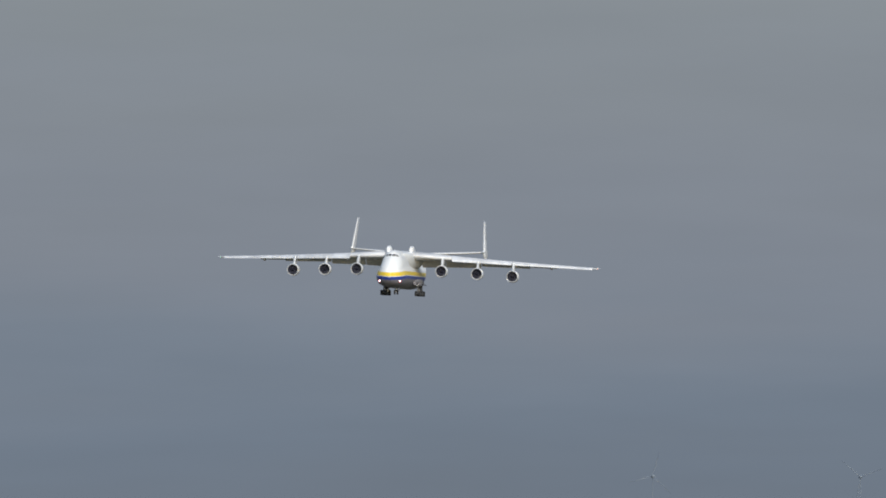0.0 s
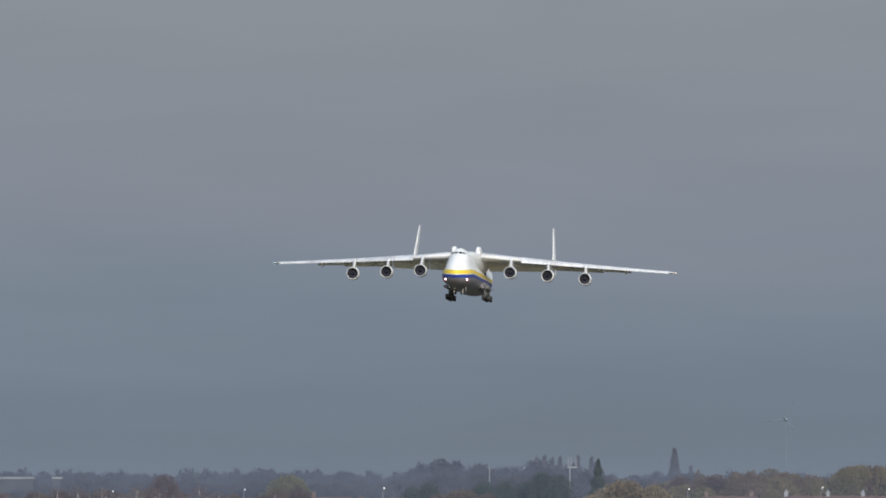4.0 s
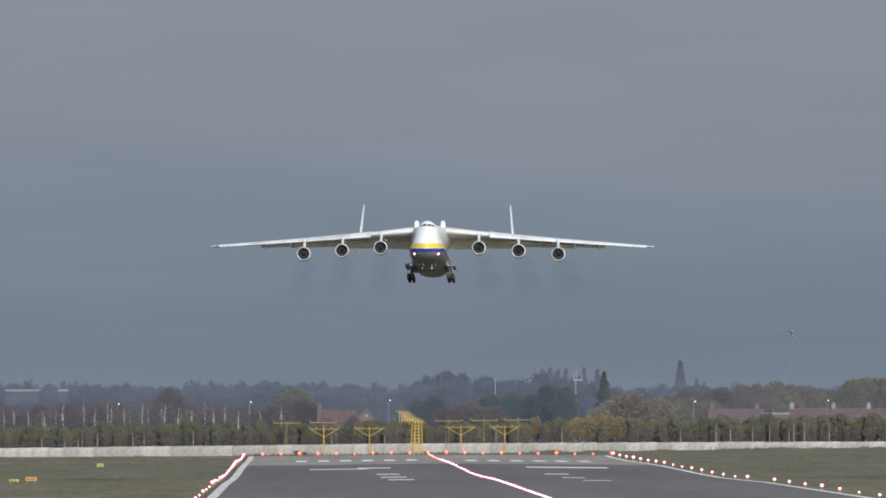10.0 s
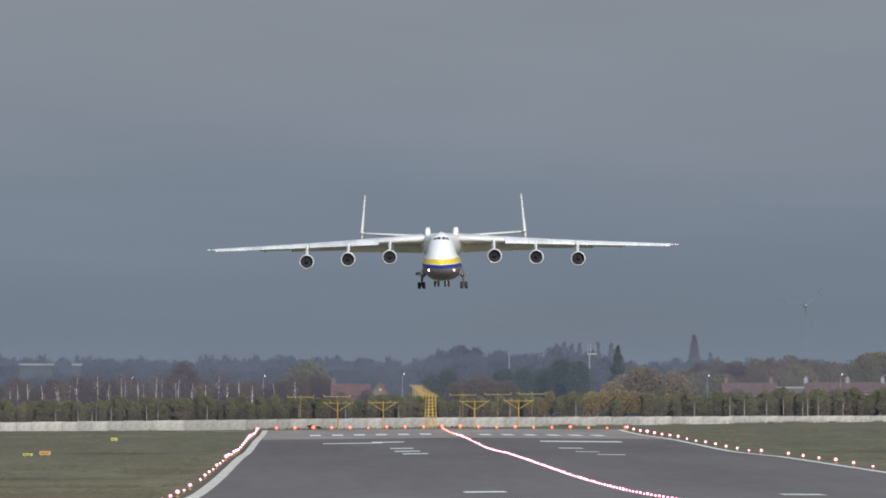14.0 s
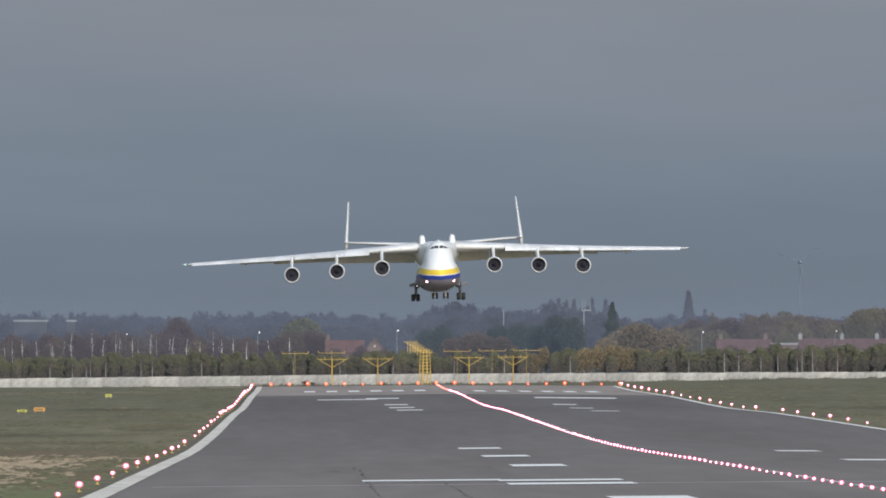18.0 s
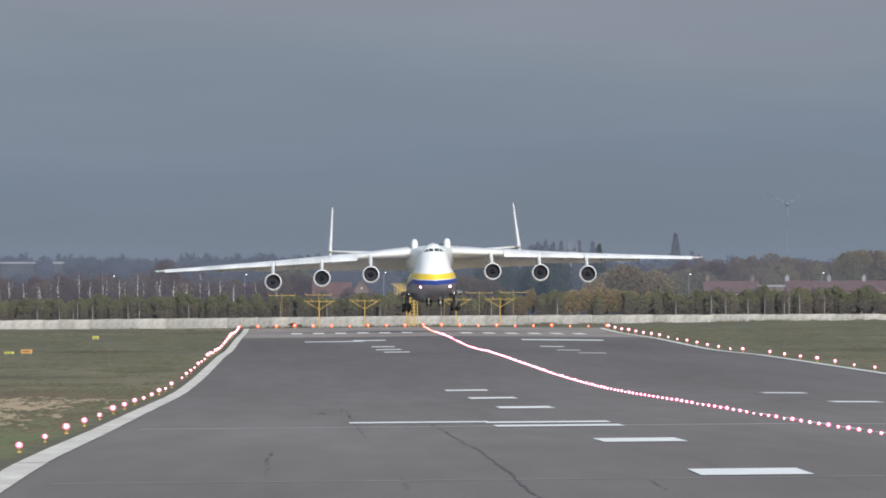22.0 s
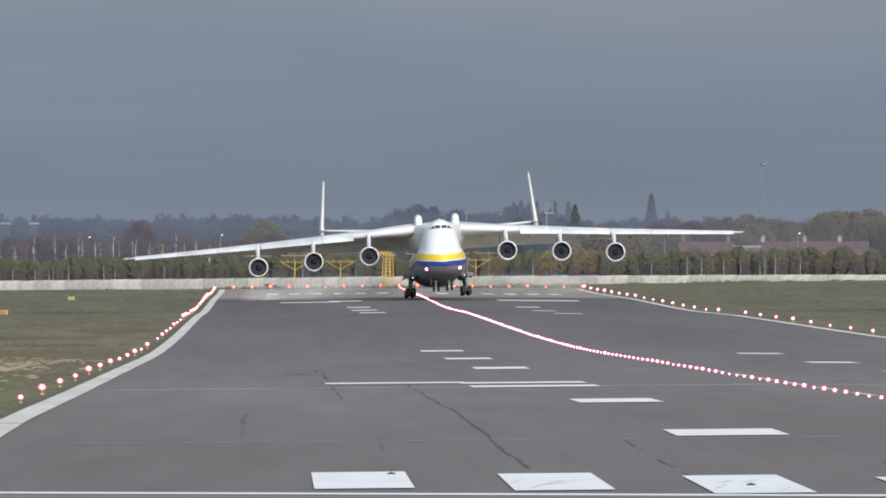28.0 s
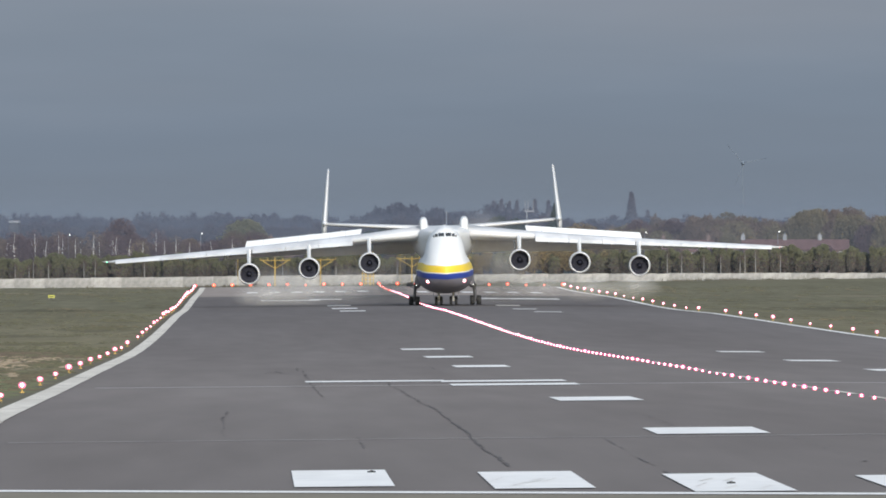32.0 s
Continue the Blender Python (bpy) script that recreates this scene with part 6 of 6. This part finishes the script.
# seconds, place, and degrees of yaw, pitch and bank
FLIGHT_ROWS = [
    (0.0, 56.38, 4597.1, 69.10, -5.82, 0.31, 1.93),
    (0.5, 53.76, 4566.7, 66.33, -5.68, -0.30, 2.08),
    (1.0, 51.10, 4535.9, 63.86, -5.49, -0.94, 2.18),
    (1.5, 48.52, 4504.9, 61.36, -5.34, -1.49, 2.01),
    (2.0, 46.30, 4473.7, 59.06, -5.23, -1.91, 1.59),
    (2.5, 44.06, 4442.4, 57.22, -5.10, -2.18, 1.12),
    (4.5, 37.09, 4317.1, 50.36, -5.18, -1.86, 1.96),
    (5.0, 35.66, 4285.9, 48.75, -5.13, -2.15, 2.57),
    (5.5, 34.19, 4254.8, 47.17, -5.03, -2.32, 2.68),
    (6.0, 32.75, 4223.9, 45.51, -4.94, -2.46, 2.36),
    (6.5, 31.84, 4193.0, 43.98, -4.78, -2.67, 2.05),
    (7.0, 30.74, 4162.3, 42.56, -4.53, -2.85, 1.81),
    (7.5, 29.77, 4131.6, 41.10, -4.26, -2.99, 1.41),
    (8.0, 29.18, 4101.0, 39.55, -3.96, -3.13, 0.89),
    (8.5, 28.25, 4070.5, 38.19, -3.53, -3.20, 0.52),
    (9.0, 27.56, 4040.0, 36.79, -3.01, -3.27, 0.39),
    (9.5, 26.98, 4009.6, 35.57, -2.45, -3.37, 0.35),
    (10.0, 26.52, 3979.2, 34.38, -1.96, -3.32, 0.10),
    (10.5, 26.28, 3948.7, 33.10, -1.62, -3.16, -0.36),
    (11.0, 25.97, 3918.2, 32.17, -1.36, -2.97, -0.93),
    (11.5, 25.82, 3887.7, 31.16, -1.17, -2.66, -1.64),
    (12.0, 25.56, 3857.1, 30.05, -1.03, -2.20, -2.13),
    (12.5, 25.29, 3826.4, 29.32, -0.87, -1.77, -1.97),
    (13.0, 25.11, 3795.6, 28.39, -0.75, -1.41, -1.41),
    (13.5, 24.66, 3764.6, 27.52, -0.70, -0.83, -0.91),
    (14.0, 24.45, 3733.6, 26.34, -0.72, -0.11, -0.71),
    (14.5, 24.30, 3702.4, 25.09, -0.81, 0.44, -0.78),
    (16.5, 23.53, 3576.0, 19.02, -0.04, -0.29, -2.12),
    (17.0, 23.43, 3544.0, 17.71, 0.11, -0.43, -2.39),
    (17.5, 23.26, 3511.8, 16.44, 0.25, -0.33, -2.44),
    (18.0, 22.98, 3479.5, 15.11, 0.38, -0.14, -1.92),
    (18.5, 22.57, 3447.1, 13.69, 0.49, -0.10, -0.91),
    (19.0, 22.24, 3414.5, 12.33, 0.63, -0.03, -0.07),
    (19.5, 22.07, 3381.9, 11.05, 0.77, 0.22, 0.16),
    (20.0, 21.92, 3349.2, 9.53, 0.84, 0.27, -0.17),
    (20.5, 22.07, 3316.4, 8.02, 0.83, -0.04, -0.79),
    (21.0, 22.25, 3283.6, 6.19, 0.79, -0.42, -1.39),
    (21.5, 22.15, 3250.7, 4.67, 0.79, -0.81, -1.63),
    (22.0, 22.18, 3217.9, 3.22, 0.86, -1.25, -1.48),
    (22.5, 22.07, 3185.1, 2.13, 0.94, -1.76, -1.20),
    (23.0, 22.07, 3152.3, 1.06, 0.92, -2.40, -0.93),
    (23.5, 22.20, 3119.6, 0.38, 0.85, -2.96, -0.70),
    (24.0, 22.25, 3087.0, 0.05, 0.78, -3.10, -0.58),
    (24.5, 22.48, 3054.5, -0.09, 0.71, -2.78, -0.64),
    (25.0, 22.61, 3022.2, -0.01, 0.67, -2.35, -0.97),
    (25.5, 22.81, 2990.0, 0.13, 0.65, -2.00, -1.54),
    (27.5, 23.81, 2862.9, 0.18, 1.07, -1.12, -2.50),
    (28.0, 24.00, 2831.5, -0.07, 0.90, -1.35, -2.51),
    (28.5, 24.03, 2800.3, -0.27, 0.78, -1.36, -2.04),
    (29.0, 23.96, 2769.1, -0.39, 0.70, -1.21, -1.27),
    (29.5, 24.10, 2738.1, -0.32, 0.61, -1.02, -0.69),
    (30.0, 24.28, 2707.0, -0.43, 0.47, -0.73, -0.49),
    (30.5, 24.55, 2675.9, -0.62, 0.32, -0.45, -0.56),
    (31.0, 24.82, 2644.7, -0.79, 0.16, -0.36, -0.82),
    (31.5, 25.17, 2613.4, -0.85, -0.03, -0.30, -1.13),
    (32.0, 25.39, 2581.7, -0.99, -0.25, -0.01, -1.27),
]


def motions():
    def flown(x, y, z, yaw, pitch, bank):
        return (Matrix.Translation((x, y, z)) @ Matrix.Rotation(radians(yaw), 4, "Z") @ Matrix.Rotation(radians(pitch), 4, "X")
                @ Matrix.Rotation(radians(bank), 4, "Y"))
    walk(AIRCRAFT, [(r[0], flown(*r[1:])) for r in FLIGHT_ROWS])
    # smoke streams out of the engines as they spool up and dies away again
    times = [r[0] for r in FLIGHT_ROWS]
    flight = {r[0]: flown(*r[1:]) for r in FLIGHT_ROWS}
    for ob, x, z, k, i in SMOKE:
        start, stop = 6.4 + 0.3 * k + 0.12 * i, 11.8 + 0.25 * k
        rows = []
        for t in times:
            inside = flight[t] @ Vector((0, 4.0, 5.7))
            trail = flight[t] @ Vector((x, 16 + 9 * k, z)) + Vector((0.25 * math.sin(2.1 * i + t) * (1 + k) + math.copysign(0.5 + 1.0 * k, x), 0, -1.4 - 3.0 * k))
            f = max(0.0, min(1.0, t - start, (stop + 1.6 - t) / 1.6))
            rows.append((t, Matrix.Translation(inside.lerp(trail, f))))
        walk(ob, rows)
    # spray rises from the wet runway behind the wheels
    for ob, x, y, z, start in SPRAY:
        rows = []
        for t in times:
            f = max(0.0, min(1.0, (t - start) / 0.9))
            up = flight[t] @ Vector((x, y, z))
            below = Vector((up.x, up.y, ground_z(up.x, up.y) - 7.0))
            rows.append((t, Matrix.Translation(below.lerp(up, f))))
        walk(ob, rows)
    # the wings bend upwards under load and sink as the lift is dumped
    bend = [(0.0, 1.95), (2.5, 2.0), (25.0, 2.05), (27.5, 1.7), (29.0, 1.5), (30.0, 1.38), (30.5, 0.99), (31.0, 0.50), (31.5, 0.30), (32.0, 0.24)]
    outer = {-1: [(0.0, 0), (29.9, 0), (30.3, 24), (30.7, 44), (31.2, 52), (32.0, 52)], 1: [(0.0, 0), (30.2, 0), (30.6, 20), (31.0, 44), (31.4, 52), (32.0, 52)]}
    inner = [(0.0, 0), (30.5, 0), (31.0, 25), (31.5, 46), (32.0, 50)]
    for (wing, panels), side in zip(WINGS, (-1, 1)):
        root = Vector((side * 3.6, 0, 9.0))
        walk(wing, [(t, Matrix.Translation(root) @ Matrix.Rotation(radians(-side * a), 4, "Y") @ Matrix.Translation(-root)) for t, a in bend])
        for spoiler, home, x0 in panels:
            walk(spoiler, [(t, home @ Matrix.Rotation(radians(a), 4, "X")) for t, a in (inner if x0 < 16 else outer[side])])
    for (rotor, hub), phase in zip(ROTORS, (15.0, 70.0)):
        walk(rotor, [(t, Matrix.Translation(hub) @ Matrix.Rotation(radians(phase + 62.0 * t), 4, "Y")) for t in range(33)])
    def over(t, x, y, d):
        return (t, Matrix.Translation((x, d, 5 + y)))
    walk(BIRD, [over(0, 210, 34.5, 1400), over(5.8, 41.0, 33.4, 1400), over(6.0, 38.7, 32.3, 1400), over(6.2, 36.1, 32.0, 1400), over(7.6, 13.4, 30.9, 1400),
                over(7.8, 9.6, 30.8, 1400), over(8.0, 5.2, 30.6, 1400), over(8.6, -8.0, 31.0, 1400), over(32.0, -520, 60, 1400)])
    for wing, s in BIRD_WINGS:
        walk(wing, [(0, Matrix.Rotation(radians(20 * s), 4, "X"))] + [(5.0 + 0.25 * i, Matrix.Rotation(radians((32 if i % 2 else -22) * s), 4, "X")) for i in range(16)]
             + [(32, Matrix.Rotation(radians(20 * s), 4, "X"))])


motions()
